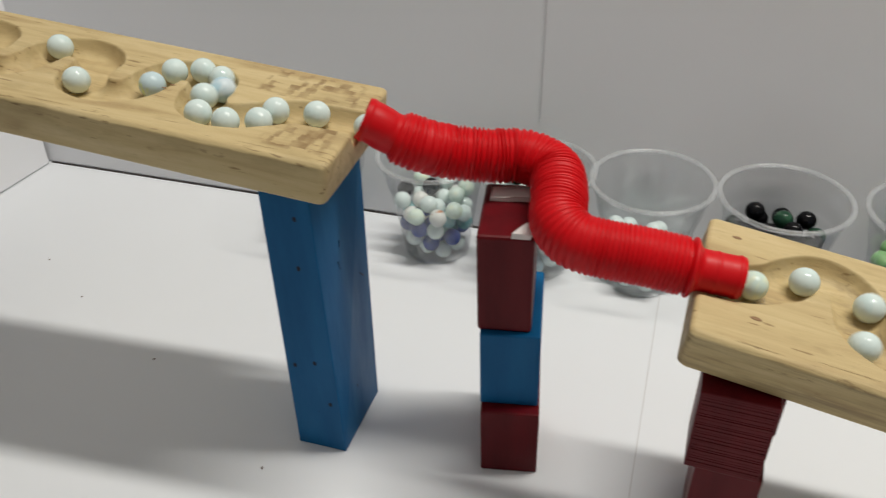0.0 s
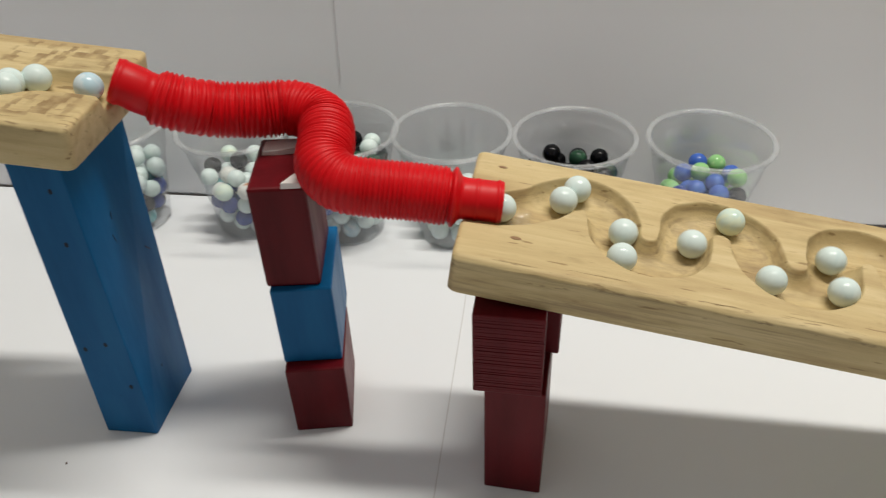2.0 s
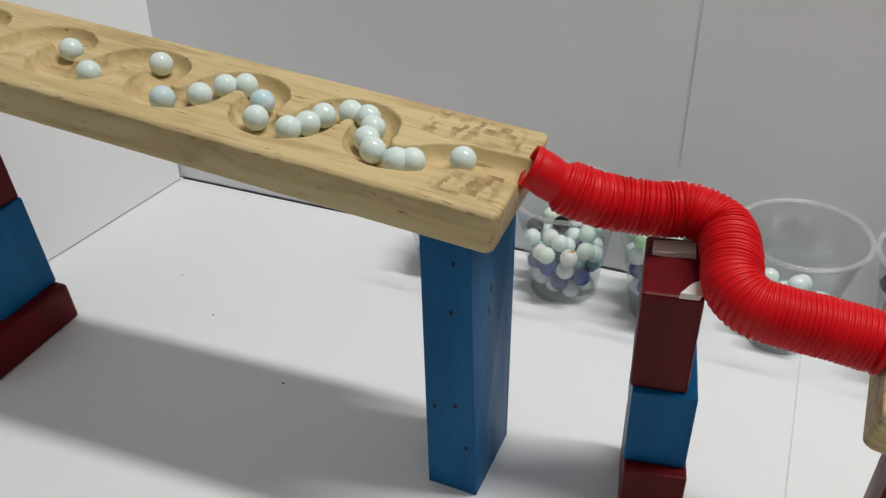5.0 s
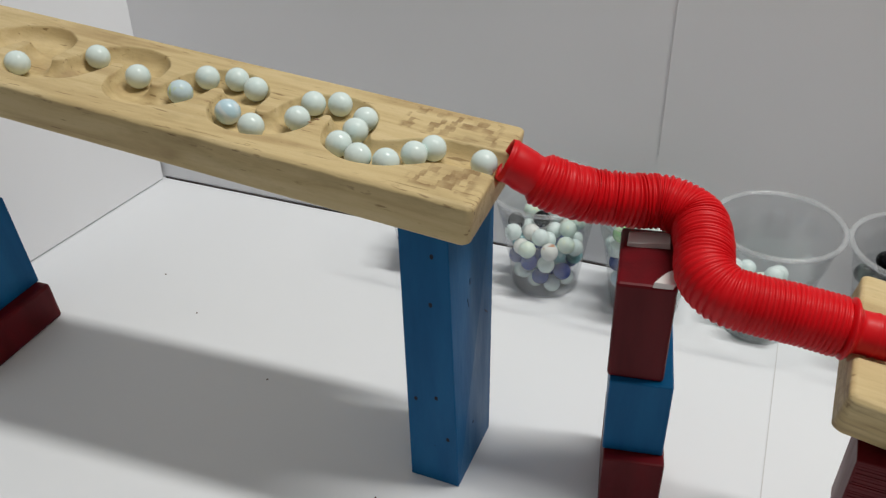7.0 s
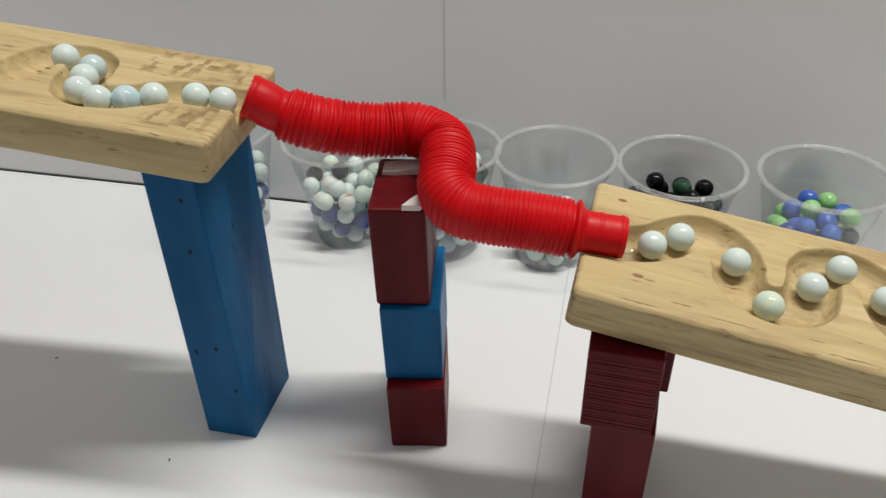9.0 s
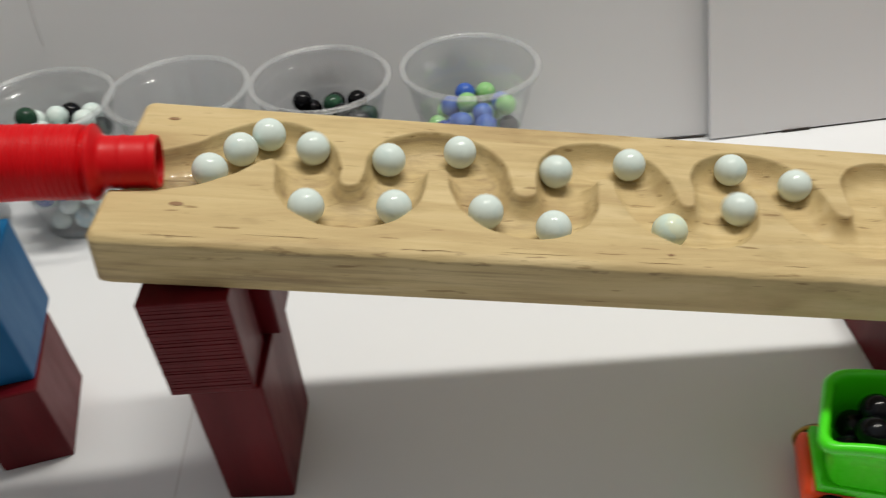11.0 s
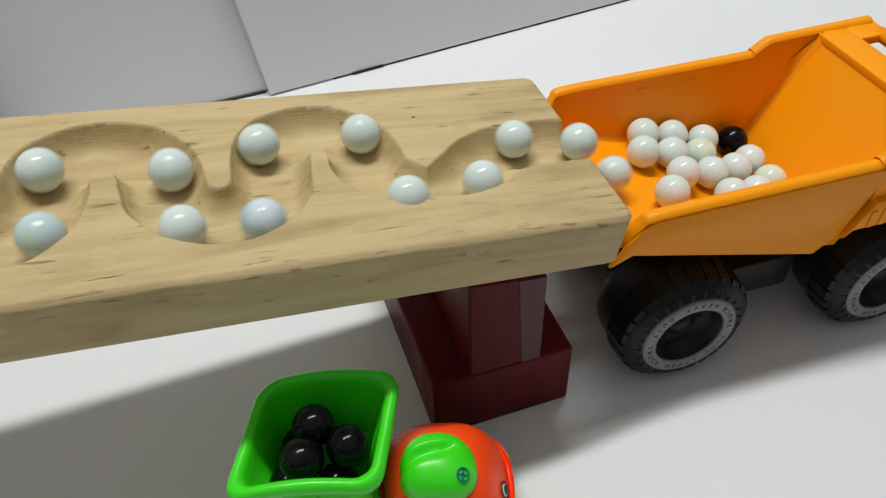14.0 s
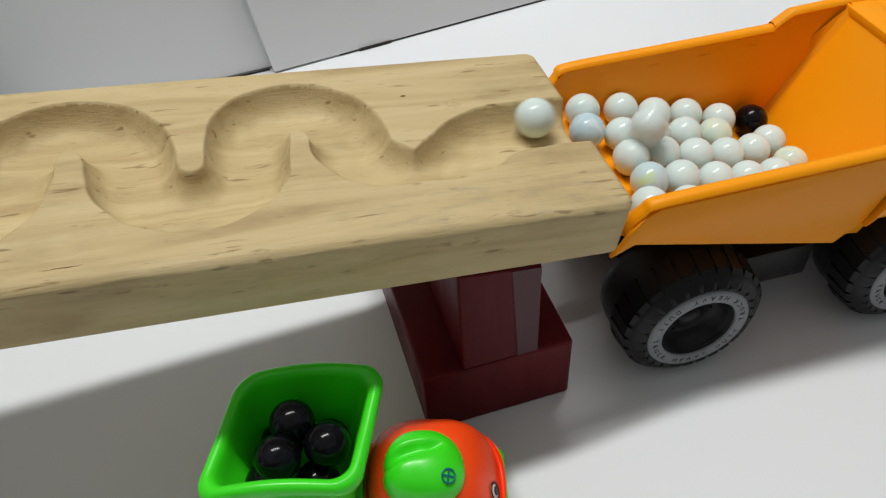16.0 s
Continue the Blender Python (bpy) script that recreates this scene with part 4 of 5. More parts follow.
    for x in (0.0412, 0.1490):
        for s in (-1, 1):
            wheel = new("wheel")
            wheel.parent = truck
            wheel.matrix_local = pose(x, s * 0.0562, R + 0.0006, 90, 0, 0 if s < 0 else 180)
            part("tyre", tyre, None, wheel, "fat black lugged tyre")
            part("side_ring", ringm, None, wheel, "grey lettered ring")
            part("hub", hub, None, wheel)
            for k in range(26):
                ob = part("tread_lug", lug, None, wheel)
                ob.matrix_local = Matrix.Rotation(2 * math.pi * k / 26, 4, "Z")
            for k in range(6):
                ob = part("bolt", bolt, None, wheel)
                ob.matrix_local = Matrix.Rotation(2 * math.pi * k / 6, 4, "Z") @ pose(0.0105, 0, -0.0085)
            if s < 0:
                for word, start in (("HEAVY", 62), ("DUTY", 128), ("TRUCK", 182), ("HEAVY", 246), ("DUTY", 308), ("TRUCK", 2)):
                    for i, c in enumerate(word):
                        ob = part("letter", letters[c], None, wheel, "dark raised letter")
                        a = radians(start + i * 10.5)
                        ob.matrix_local = Matrix.Rotation(a, 4, "Z") @ pose(0.0200, 0, 0.00205, 0, 0, 90)
    return truck


dump_truck()


# ---------------------------------------------------------------- the small green and orange toy truck
def toy_tipper():
    toy = new("toy_tipper_truck")
    toy.matrix_world = pose(0.5510, 0.3300, 0, 0, 0, -20)
    tagged(toy, "small orange-red toy truck with a green bucket of black marbles", "toy truck")

    def loop(z, hx, hy, r, lift=0.0):
        """A rounded rectangle whose far side arches up and whose near side arches less."""
        ring = []
        for cx, cy, a0 in ((hx - r, hy - r, 0), (-hx + r, hy - r, 90), (-hx + r, -hy + r, 180), (hx - r, -hy + r, 270)):
            for k in range(8):
                a = radians(a0 + 90 * k / 7)
                ring.append((cx + r * math.cos(a), cy + r * math.sin(a)))
        out = []
        for (x, y), (x1, y1) in zip(ring, ring[1:] + ring[:1]):
            long = max(abs(x1 - x), abs(y1 - y)) > 0.006
            for k in range(8 if long else 1):
                px, py = x + (x1 - x) * k / 8, y + (y1 - y) * k / 8
                arch = math.cos(min(abs(px / hx), 1) * math.pi / 2)
                dz = lift * ((0.30 + 1.05 * arch) * (py / hy) if py > 0 else -0.80 * arch * (py / hy))
                out.append((px * 1.015 + 0.20 * py * (z - 0.03) / 0.036, py * 1.03, z + dz))
        return out
    rings = [loop(0.030, 0.0150, 0.0150, 0.004), loop(0.0310, 0.0170, 0.0165, 0.005), loop(0.057, 0.0218, 0.0205, 0.006, 0.003), loop(0.0590, 0.0250, 0.0218, 0.007, 0.004), loop(0.0610, 0.0265, 0.0232, 0.0075, 0.005), loop(0.0635, 0.0272, 0.0238, 0.008, 0.005), loop(0.0655, 0.0268, 0.0233, 0.008, 0.005),
             loop(0.0667, 0.0257, 0.0222, 0.0075, 0.005), loop(0.0668, 0.0243, 0.0207, 0.007, 0.005), loop(0.0660, 0.0230, 0.0195, 0.0065, 0.005), loop(0.0640, 0.0221, 0.0186, 0.006, 0.005), loop(0.060, 0.0212, 0.0181, 0.006, 0.004), loop(0.034, 0.0150, 0.0150, 0.004)]
    bm = bmesh.new()
    g = [[bm.verts.new(p) for p in r] for r in rings]
    for a, b in zip(g, g[1:]):
        for k in range(len(a)):
            j = (k + 1) % len(a)
            bm.faces.new((a[k], a[j], b[j], b[k]))
    bm.faces.new(g[0][::-1])
    bm.faces.new(g[-1])
    part("bucket", bm, GREEN, toy, "bright green open bucket", True, 75)
    part("bucket_foot", box_bm(-0.022, -0.0185, 0.0245, 0.020, 0.0185, 0.0305, 0.0015), GREEN, toy, "green bucket foot")
    part("chassis", box_bm(-0.026, -0.0200, 0.010, 0.066, 0.0200, 0.0245, 0.004, 3), CORAL, toy, "orange-red body")
    # the rounded cab and its cap, as functions of a direction
    def power(c, p):
        return math.copysign(abs(c) ** p, c)

    def cab_at(x, y, z):
        return Vector((0.0475 + 0.0262 * power(x, 0.65), 0.0212 * power(y, 0.7), 0.0245 + 0.0222 * power(z, 0.68) - 0.0118 * max(x + 0.25, 0) ** 2 * min(max(z, 0) * 3, 1)))

    def cap_at(x, y, z):
        dent = 0.0036 * math.exp(-((y * 0.0145 - 0.002 - 0.004 * x) / 0.0019) ** 2) * min(max((0.55 - x) * 2.5, 0), 1) * (1 if z > 0 else 0)
        return Vector((0.0435 + 0.0148 * power(x, 0.82) * (1 - 0.12 * y), -0.0045 + 0.0138 * power(y, 0.86), 0.0425 + 0.0118 * power(z, 0.9) - 0.0028 * x * max(z, 0) - dent))

    def seat_on(shape, turn, height, out):
        """A place on the surface whose z points outward."""
        def at(a, e):
            return shape(math.cos(e) * math.cos(a), math.cos(e) * math.sin(a), math.sin(e))
        a, e = radians(turn), radians(height)
        p = at(a, e)
        u = (at(a + 0.05, e) - at(a - 0.05, e)).normalized()
        v = (at(a, e + 0.05) - at(a, e - 0.05)).normalized()
        w = u.cross(v).normalized()
        v = w.cross(u)
        p = p + w * out
        return Matrix(((u.x, v.x, w.x, p.x), (u.y, v.y, w.y, p.y), (u.z, v.z, w.z, p.z), (0, 0, 0, 1)))
    for name, shape, mat, label in (("cab", cab_at, CORAL, "rounded orange-red cab"), ("cab_roof", cap_at, GREEN, "green domed cap with a crease")):
        bm = bmesh.new()
        bmesh.ops.create_uvsphere(bm, u_segments=64, v_segments=40, radius=1)
        for v in bm.verts:
            v.co = shape(*v.co)
        part(name, bm, mat, toy, label, True, 180)
    BLUEPRINT = material("teal_print", (0.005, 0.16, 0.19), 0.5)[0]
    BLACK = material("black_print", (0.012, 0.011, 0.011), 0.4)[0]
    CREAM = material("white_print", (0.75, 0.74, 0.70), 0.4)[0]

    def decal(name, r0, r1, place, mat, parent):
        me = lathe(name, [(r0, 0.0), (r0, 0.0003), (r1, 0.0003), (r1, 0.0)], mat, 24)
        ob = part(name, me, None, parent)
        ob.matrix_local = place
        return ob
    badge = seat_on(cap_at, -45, 45, 0.0001)
    decal("badge_ring", 0.0022, 0.0028, badge, BLUEPRINT, toy)
    for a in (45, 135):
        ob = part("badge_bar", box_bm(-0.0020, -0.00035, 0, 0.0020, 0.00035, 0.0003), BLUEPRINT, toy)
        ob.matrix_local = badge @ pose(0, 0, 0, 0, 0, a)
    for s in (-1, 1):
        eye = seat_on(cab_at, -20 if s < 0 else 100, 39 if s < 0 else 4, 0.0002)
        decal("eye_ring", 0.0030, 0.0037, eye, BLACK, toy)
        decal("eye_white", 0.0001, 0.0026, eye @ pose(0, 0, -0.0001), CREAM, toy)
        decal("pupil", 0.0001, 0.0017, eye @ pose(0.0004, 0, 0.0003), BLACK, toy)
    part("bumper", box_bm(0.064, -0.018, 0.010, 0.0745, 0.018, 0.0175, 0.003, 3), GREEN, toy, "green bumper")
    wheel = lathe("wheel", [(0.0001, 0.0025), (0.005, 0.0025), (0.0060, 0.0035), (0.0105, 0.0035), (0.0118, 0.0015), (0.0118, -0.004), (0.0001, -0.004)], RUBBER, 32)
    gold = lathe("wheel_rim", [(0.0118, 0.0012), (0.0126, 0.0012), (0.0126, -0.0008), (0.0118, -0.0008)], material("gold_paint", (0.45, 0.27, 0.05), 0.35, 0.6)[0], 32)
    for x in (-0.013, 0.044):
        for s in (-1, 1):
            w = part("wheel", wheel, None, toy, "black wheel with a gold rim")
            w.matrix_local = pose(x, s * 0.0225, 0.0126, 90, 0, 0 if s < 0 else 180)
            ob = part("wheel_rim", gold, None, w)
    m = toy.matrix_world
    for x, y, z in ((-0.0080, 0.0060, 0.0490), (0.0095, 0.0055, 0.0490), (-0.0115, -0.0100, 0.0490), (0.0065, -0.0105, 0.0485), (-0.0015, 0.0050, 0.0640), (0.0115, -0.0045, 0.0635), (-0.0050, -0.0090, 0.0640)):
        marble("black", tuple(m @ Vector((x, y, z))), "in the green toy bucket", "marbles in the green bucket")


toy_tipper()


# ---------------------------------------------------------------- rolling marbles
def groove_run(place, line):
    """Marble centres along a groove, each with the sideways direction."""
    out = []
    for i, (u, v, _) in enumerate(line):
        a, b = line[max(i - 2, 0)], line[min(i + 2, len(line) - 1)]
        d = Vector((b[0] - a[0], b[1] - a[1], 0)).normalized()
        out.append((place @ Vector((u, v, -GROOVE_D + 0.0003 + MARBLE_R)), place.to_3x3() @ Vector((-d.y, d.x, 0))))
    return out


STEP, S_TUBE, S_LOWER, TUBE_RUN = 0.0015, 0.7485, 0.021, 0.2622
RUN_1, RUN_2 = groove_run(UPPER, UPPER_LINE), groove_run(LOWER, LOWER_LINE)
RUN_T = spline([RUN_1[499][0], *[Vector(p) - Vector((0, 0, 0.0036)) for p in TUBE_LINE[1:-1]], RUN_2[14][0]], STEP)
S_END = S_TUBE + TUBE_RUN - S_LOWER + 0.7655


def at_run(s, off):
    if s < S_TUBE:
        p, n = RUN_1[min(max(int(s / STEP), 0), len(RUN_1) - 2)]
        q = RUN_1[min(max(int(s / STEP), 0), len(RUN_1) - 2) + 1][0]
        f = s / STEP - int(s / STEP)
    elif s < S_TUBE + TUBE_RUN:
        x = (s - S_TUBE) / TUBE_RUN * (len(RUN_T) - 1)
        i = min(int(x), len(RUN_T) - 2)
        return RUN_T[i].lerp(RUN_T[i + 1], x - i)
    else:
        x = (s - S_TUBE - TUBE_RUN + S_LOWER) / STEP
        i = min(int(x), len(RUN_2) - 2)
        (p, n), q, f = RUN_2[i], RUN_2[i + 1][0], x - i
    return p.lerp(q, f) + n * off


# where they come to rest in the tipper, along and across it
BED_SPOTS = sorted([(0.0203, 0.0338), (0.0410, 0.0368), (0.0572, 0.0345), (0.0748, 0.0355), (0.0920, 0.0330), (0.0158, 0.0175), (0.0322, 0.0158), (0.0490, 0.0187), (0.0655, 0.0190), (0.0825, 0.0200),
                    (0.0287, -0.0012), (0.0455, 0.0022), (0.0620, 0.0020), (0.0790, 0.0035), (0.0960, 0.0080), (0.0292, -0.0180), (0.0460, -0.0150), (0.0625, -0.0155), (0.0795, -0.0140), (0.0960, -0.0110),
                    (0.0212, -0.0345), (0.0400, -0.0325), (0.0570, -0.0335), (0.0740, -0.0320), (0.0915, -0.0300)], key=lambda p: p[0] - (0.05 if p[1] < -0.015 else 0), reverse=True)
BED_SPOTS += [(0.0540, 0.0100), (0.0390, 0.0080)]


def in_bed(x, y, lift=0.0):
    return TRUCK @ Vector((x, y, bed_floor(x) + MARBLE_R * 1.06 + lift))


def roll(kind, k, rows):
    """Keys one marble: seconds, its way along the run, its place across the groove in millimetres."""
    ob = marble(kind, (0, 0, 0), "rolling down the wooden track", "rolling marbles")
    ts, ss, offs = zip(*rows)
    times = [i / 10 for i in range(161)]
    leave = None
    if ss[-1] > S_END:
        leave = ts[-2] + (ts[-1] - ts[-2]) * (S_END - ss[-2]) / (ss[-1] - ss[-2])
        times = sorted(times + [leave, leave + 0.07, leave + 0.14])
    x1, y1 = BED_SPOTS[k]
    start = at_run(S_END - 0.0001, 0.0)
    local = TRUCK.inverted() @ start
    keys, last = [], -1
    for t in times:
        if frame(t) == last or t > 16:
            continue
        last = frame(t)
        s = float(np.interp(t, ts, ss))
        if leave is None or t <= leave:
            p = at_run(min(s, S_END - 0.0001), float(np.interp(t, ts, offs)) / 1000)
        else:
            dt = t - leave
            if dt < 0.07:
                w = dt / 0.07
                p = start.lerp(in_bed(local.x + 0.016, local.y), w) + Vector((0, 0, 0.004 * w * (1 - w)))
            else:
                w = min((dt - 0.07) / (0.05 + 1.7 * abs(x1 - local.x)), 1)
                w = 1 - (1 - w) ** 2
                x, y = local.x + 0.016 + (x1 - local.x - 0.016) * w, local.y + (y1 - local.y) * w
                hop = 0.012 * math.sin(math.pi * w) if k > 8 else 0.0
                p = in_bed(x, y, hop + 0.004 * math.exp(-dt * 4) * abs(math.sin(dt * 16)))
            s = S_END + (p - start).length
        keys.append((t, pose(p.x, p.y, p.z, 0, s * 2300, 20 * k)))
    walk(ob, keys)


def motions():
    roll("white", 0, [(0, 1.120, -6.0), (0.5, 1.263, -6.2), (1, 1.380, 1.9), (1.146, 1.400, 1.9), (1.5, 1.366, 6.5), (2, 1.315, 0.8), (2.5, 1.257, -4.9), (3, 1.192, 2.9), (3.5, 1.117, -5.0), (4, 1.062, 6.5), (4.5, 1.008, 0.0), (5.2, 0.932, 0.0), (5.89, 0.857, 0.0), (6.5, 0.925, 0.0), (7, 0.980, 0.0), (7.5, 1.036, 0.0), (8, 1.093, 0.0), (8.5, 1.161, 0.0), (9, 1.232, 0.0), (9.5, 1.294, 0.0), (10, 1.351, 0.0), (10.5, 1.401, -5.5), (11, 1.497, 6.5), (11.5, 1.611, 2.1), (12, 1.737, 6.5), (12.5, 1.848, 0.0)])
    roll("white", 1, [(0, 1.092, 6.5), (0.5, 1.230, 6.5), (1, 1.348, 3.2), (1.146, 1.372, 3.2), (1.5, 1.344, 1.4), (2, 1.293, -6.5), (2.5, 1.222, 6.5), (3, 1.167, -1.6), (3.5, 1.084, 1.6), (4, 1.042, -6.5), (4.5, 0.988, 0.0), (5.2, 0.912, 0.0), (5.89, 0.838, 0.0), (6.5, 0.905, 0.0), (7, 0.961, 0.0), (7.5, 1.016, 0.0), (8, 1.066, 6.5), (8.5, 1.133, 0.0), (9, 1.201, 0.0), (9.5, 1.267, 0.0), (10, 1.326, 0.0), (10.5, 1.372, 1.5), (11, 1.470, 3.9), (11.5, 1.591, 5.5), (12, 1.713, -1.9), (12.5, 1.824, 0.0)])
    roll("white", 2, [(0, 1.054, -2.6), (0.5, 1.194, -1.5), (1, 1.315, 6.5), (1.146, 1.327, 6.5), (1.5, 1.309, -6.5), (2, 1.257, -1.7), (2.5, 1.186, 0.3), (3, 1.143, -6.5), (3.5, 1.053, -2.2), (4, 0.994, 0.0), (4.5, 0.940, 0.0), (5.2, 0.865, 0.0), (5.89, 0.790, 0.0), (6.5, 0.858, 0.0), (7, 0.913, 0.0), (7.5, 0.969, 0.0), (8, 1.024, -0.3), (8.5, 1.105, 0.0), (9, 1.170, 0.0), (9.5, 1.231, 0.0), (10, 1.291, 0.0), (10.5, 1.327, 3.3), (11, 1.438, -6.5), (11.5, 1.545, -6.4), (12, 1.662, -6.0), (12.5, 1.773, 0.0)])
    roll("mint", 3, [(0, 1.023, 1.5), (0.5, 1.159, -6.5), (1, 1.272, -6.0), (1.146, 1.299, -6.0), (1.5, 1.267, -6.5), (2, 1.210, 4.3), (2.5, 1.150, -6.5), (3, 1.096, 6.5), (3.5, 1.020, 2.9), (4, 0.967, 0.0), (4.5, 0.913, 0.0), (5.2, 0.837, 0.0), (5.89, 0.763, 0.0), (6.5, 0.830, 0.0), (7, 0.886, 0.0), (7.5, 0.941, 0.0), (8, 0.997, 0.0), (8.5, 1.064, 0.0), (9, 1.131, 0.0), (9.5, 1.189, 0.0), (10, 1.247, 0.0), (10.5, 1.300, -6.5), (11, 1.398, -5.1), (11.5, 1.506, 4.1), (12, 1.621, 4.9), (12.5, 1.749, 1.1), (13, 1.860, 0.0)])
    roll("white", 4, [(0, 1.009, 0.0), (0.5, 1.117, -5.7), (1, 1.227, 6.5), (1.146, 1.254, 6.5), (1.5, 1.222, 6.5), (2, 1.168, -3.9), (2.5, 1.114, -3.2), (3, 1.063, 6.5), (3.5, 1.009, 0.0), (4, 0.955, 0.0), (4.5, 0.901, 0.0), (5.2, 0.825, 0.0), (5.89, 0.751, 0.0), (6.5, 0.818, 0.0), (7, 0.874, 0.0), (7.5, 0.929, 0.0), (8, 0.985, 0.0), (8.5, 1.040, 0.0), (9, 1.094, 0.0), (9.5, 1.148, 0.0), (10, 1.203, 0.0), (10.5, 1.255, -5.5), (11, 1.354, 6.5), (11.5, 1.468, 4.2), (12, 1.590, 4.6), (12.5, 1.710, -2.4), (13, 1.821, 0.0)])
    roll("white", 5, [(0, 0.970, 0.0), (0.5, 1.075, 2.4), (1, 1.185, 6.5), (1.146, 1.208, 6.5), (1.5, 1.182, 4.0), (2, 1.123, -5.8), (2.5, 1.069, 6.5), (3, 1.024, -1.6), (3.5, 0.970, 0.0), (4, 0.916, 0.0), (4.5, 0.862, 0.0), (5.2, 0.786, 0.0), (5.89, 0.712, 0.0), (6.5, 0.779, 0.0), (7, 0.835, 0.0), (7.5, 0.890, 0.0), (8, 0.946, 0.0), (8.5, 1.001, 0.0), (9, 1.052, 0.0), (9.5, 1.104, 0.0), (10, 1.161, 0.0), (10.5, 1.209, 1.9), (11, 1.320, 5.6), (11.5, 1.437, -6.5), (12, 1.549, -5.6), (12.5, 1.665, -6.5), (13, 1.776, 0.0)])
    roll("white", 6, [(0, 0.945, 0.0), (0.5, 1.057, 4.4), (1, 1.165, -6.5), (1.146, 1.180, -6.5), (1.5, 1.159, -6.5), (2, 1.104, 5.5), (2.5, 1.053, -1.4), (3, 0.999, 0.0), (3.5, 0.945, 0.0), (4, 0.891, 0.0), (4.5, 0.837, 0.0), (5.2, 0.762, 0.0), (5.89, 0.687, 0.0), (6.5, 0.755, 0.0), (7, 0.810, 0.0), (7.5, 0.866, 0.0), (8, 0.921, 0.0), (8.5, 0.977, 0.0), (9, 1.032, 0.0), (9.5, 1.085, 0.0), (10, 1.140, 0.0), (10.5, 1.180, 6.5), (11, 1.281, -6.5), (11.5, 1.393, -5.9), (12, 1.507, 6.5), (12.5, 1.618, 2.3), (13, 1.741, 2.8), (13.5, 1.852, 0.0)])
    roll("white", 7, [(0, 0.901, 0.0), (0.5, 1.024, -1.6), (1, 1.128, -5.4), (1.146, 1.157, -5.4), (1.5, 1.122, -6.5), (2, 1.066, 6.5), (2.5, 1.020, 1.5), (3, 0.961, 0.0), (3.5, 0.901, 0.0), (4, 0.841, 0.0), (4.5, 0.782, 0.0), (5.2, 0.703, 0.0), (5.89, 0.628, 0.0), (6.5, 0.696, 0.0), (7, 0.752, 1.9), (7.5, 0.813, 0.0), (8, 0.874, 0.0), (8.5, 0.935, 0.0), (9, 0.997, 0.0), (9.5, 1.049, 0.0), (10, 1.103, 0.0), (10.5, 1.158, -6.5), (11, 1.255, -4.2), (11.5, 1.366, 5.2), (12, 1.479, 2.9), (12.5, 1.591, 5.7), (13, 1.714, -1.6), (13.5, 1.825, 0.0)])
    roll("white", 8, [(0, 0.873, 0.0), (0.5, 0.997, 0.0), (1, 1.086, 5.3), (1.146, 1.112, 5.3), (1.5, 1.081, 6.5), (2, 1.054, -1.5), (2.5, 0.994, 0.0), (3, 0.933, 0.0), (3.5, 0.873, 0.0), (4, 0.812, 0.0), (4.5, 0.752, 0.0), (5.2, 0.673, 0.0), (5.89, 0.598, 0.0), (6.5, 0.666, 0.0), (7, 0.722, 6.5), (7.5, 0.784, 0.0), (8, 0.846, 0.0), (8.5, 0.908, 0.0), (9, 0.970, 0.0), (9.5, 1.032, 0.0), (10, 1.072, 0.0), (10.5, 1.113, -3.3), (11, 1.213, 4.9), (11.5, 1.326, 6.5), (12, 1.446, 0.0), (12.5, 1.567, -6.5), (13, 1.675, -5.8), (13.5, 1.786, 0.0)])
    roll("white", 9, [(0, 0.839, 0.0), (0.5, 0.960, 0.0), (1, 1.068, 6.5), (1.146, 1.087, 6.5), (1.5, 1.065, 6.5), (2, 1.015, 3.1), (2.5, 0.956, 0.0), (3, 0.897, 0.0), (3.5, 0.838, 0.0), (4, 0.780, 0.0), (4.5, 0.750, -0.5), (5.2, 0.661, 0.0), (5.89, 0.586, 0.0), (6.5, 0.654, 0.0), (7, 0.710, -0.2), (7.5, 0.752, 1.3), (8, 0.812, 0.0), (8.5, 0.872, 0.0), (9, 0.933, 0.0), (9.5, 0.993, 0.0), (10, 1.047, 0.0), (10.5, 1.087, 3.9), (11, 1.182, 5.7), (11.5, 1.303, -6.5), (12, 1.416, -6.5), (12.5, 1.528, -6.5), (13, 1.642, 5.1), (13.5, 1.753, 0.0), (14, 1.864, 0.0)])
    roll("white", 10, [(0, 0.811, 0.0), (0.5, 0.928, 0.0), (1, 1.042, -4.7), (1.146, 1.054, -4.7), (1.5, 1.041, -5.8), (2, 0.982, 0.0), (2.5, 0.925, 0.0), (3, 0.868, 0.0), (3.5, 0.811, 0.0), (4, 0.755, 2.4), (4.5, 0.722, 6.5), (5.2, 0.645, 0.0), (5.89, 0.570, 0.0), (6.5, 0.638, 0.0), (7, 0.693, -6.5), (7.5, 0.723, 6.5), (8, 0.786, 0.0), (8.5, 0.844, 0.0), (9, 0.902, 0.0), (9.5, 0.961, 0.0), (10, 1.019, 0.0), (10.5, 1.054, 6.5), (11, 1.152, -6.5), (11.5, 1.263, -6.5), (12, 1.384, 1.3), (12.5, 1.492, 6.5), (13, 1.603, 2.3), (13.5, 1.729, 6.5), (14, 1.840, 0.0)])
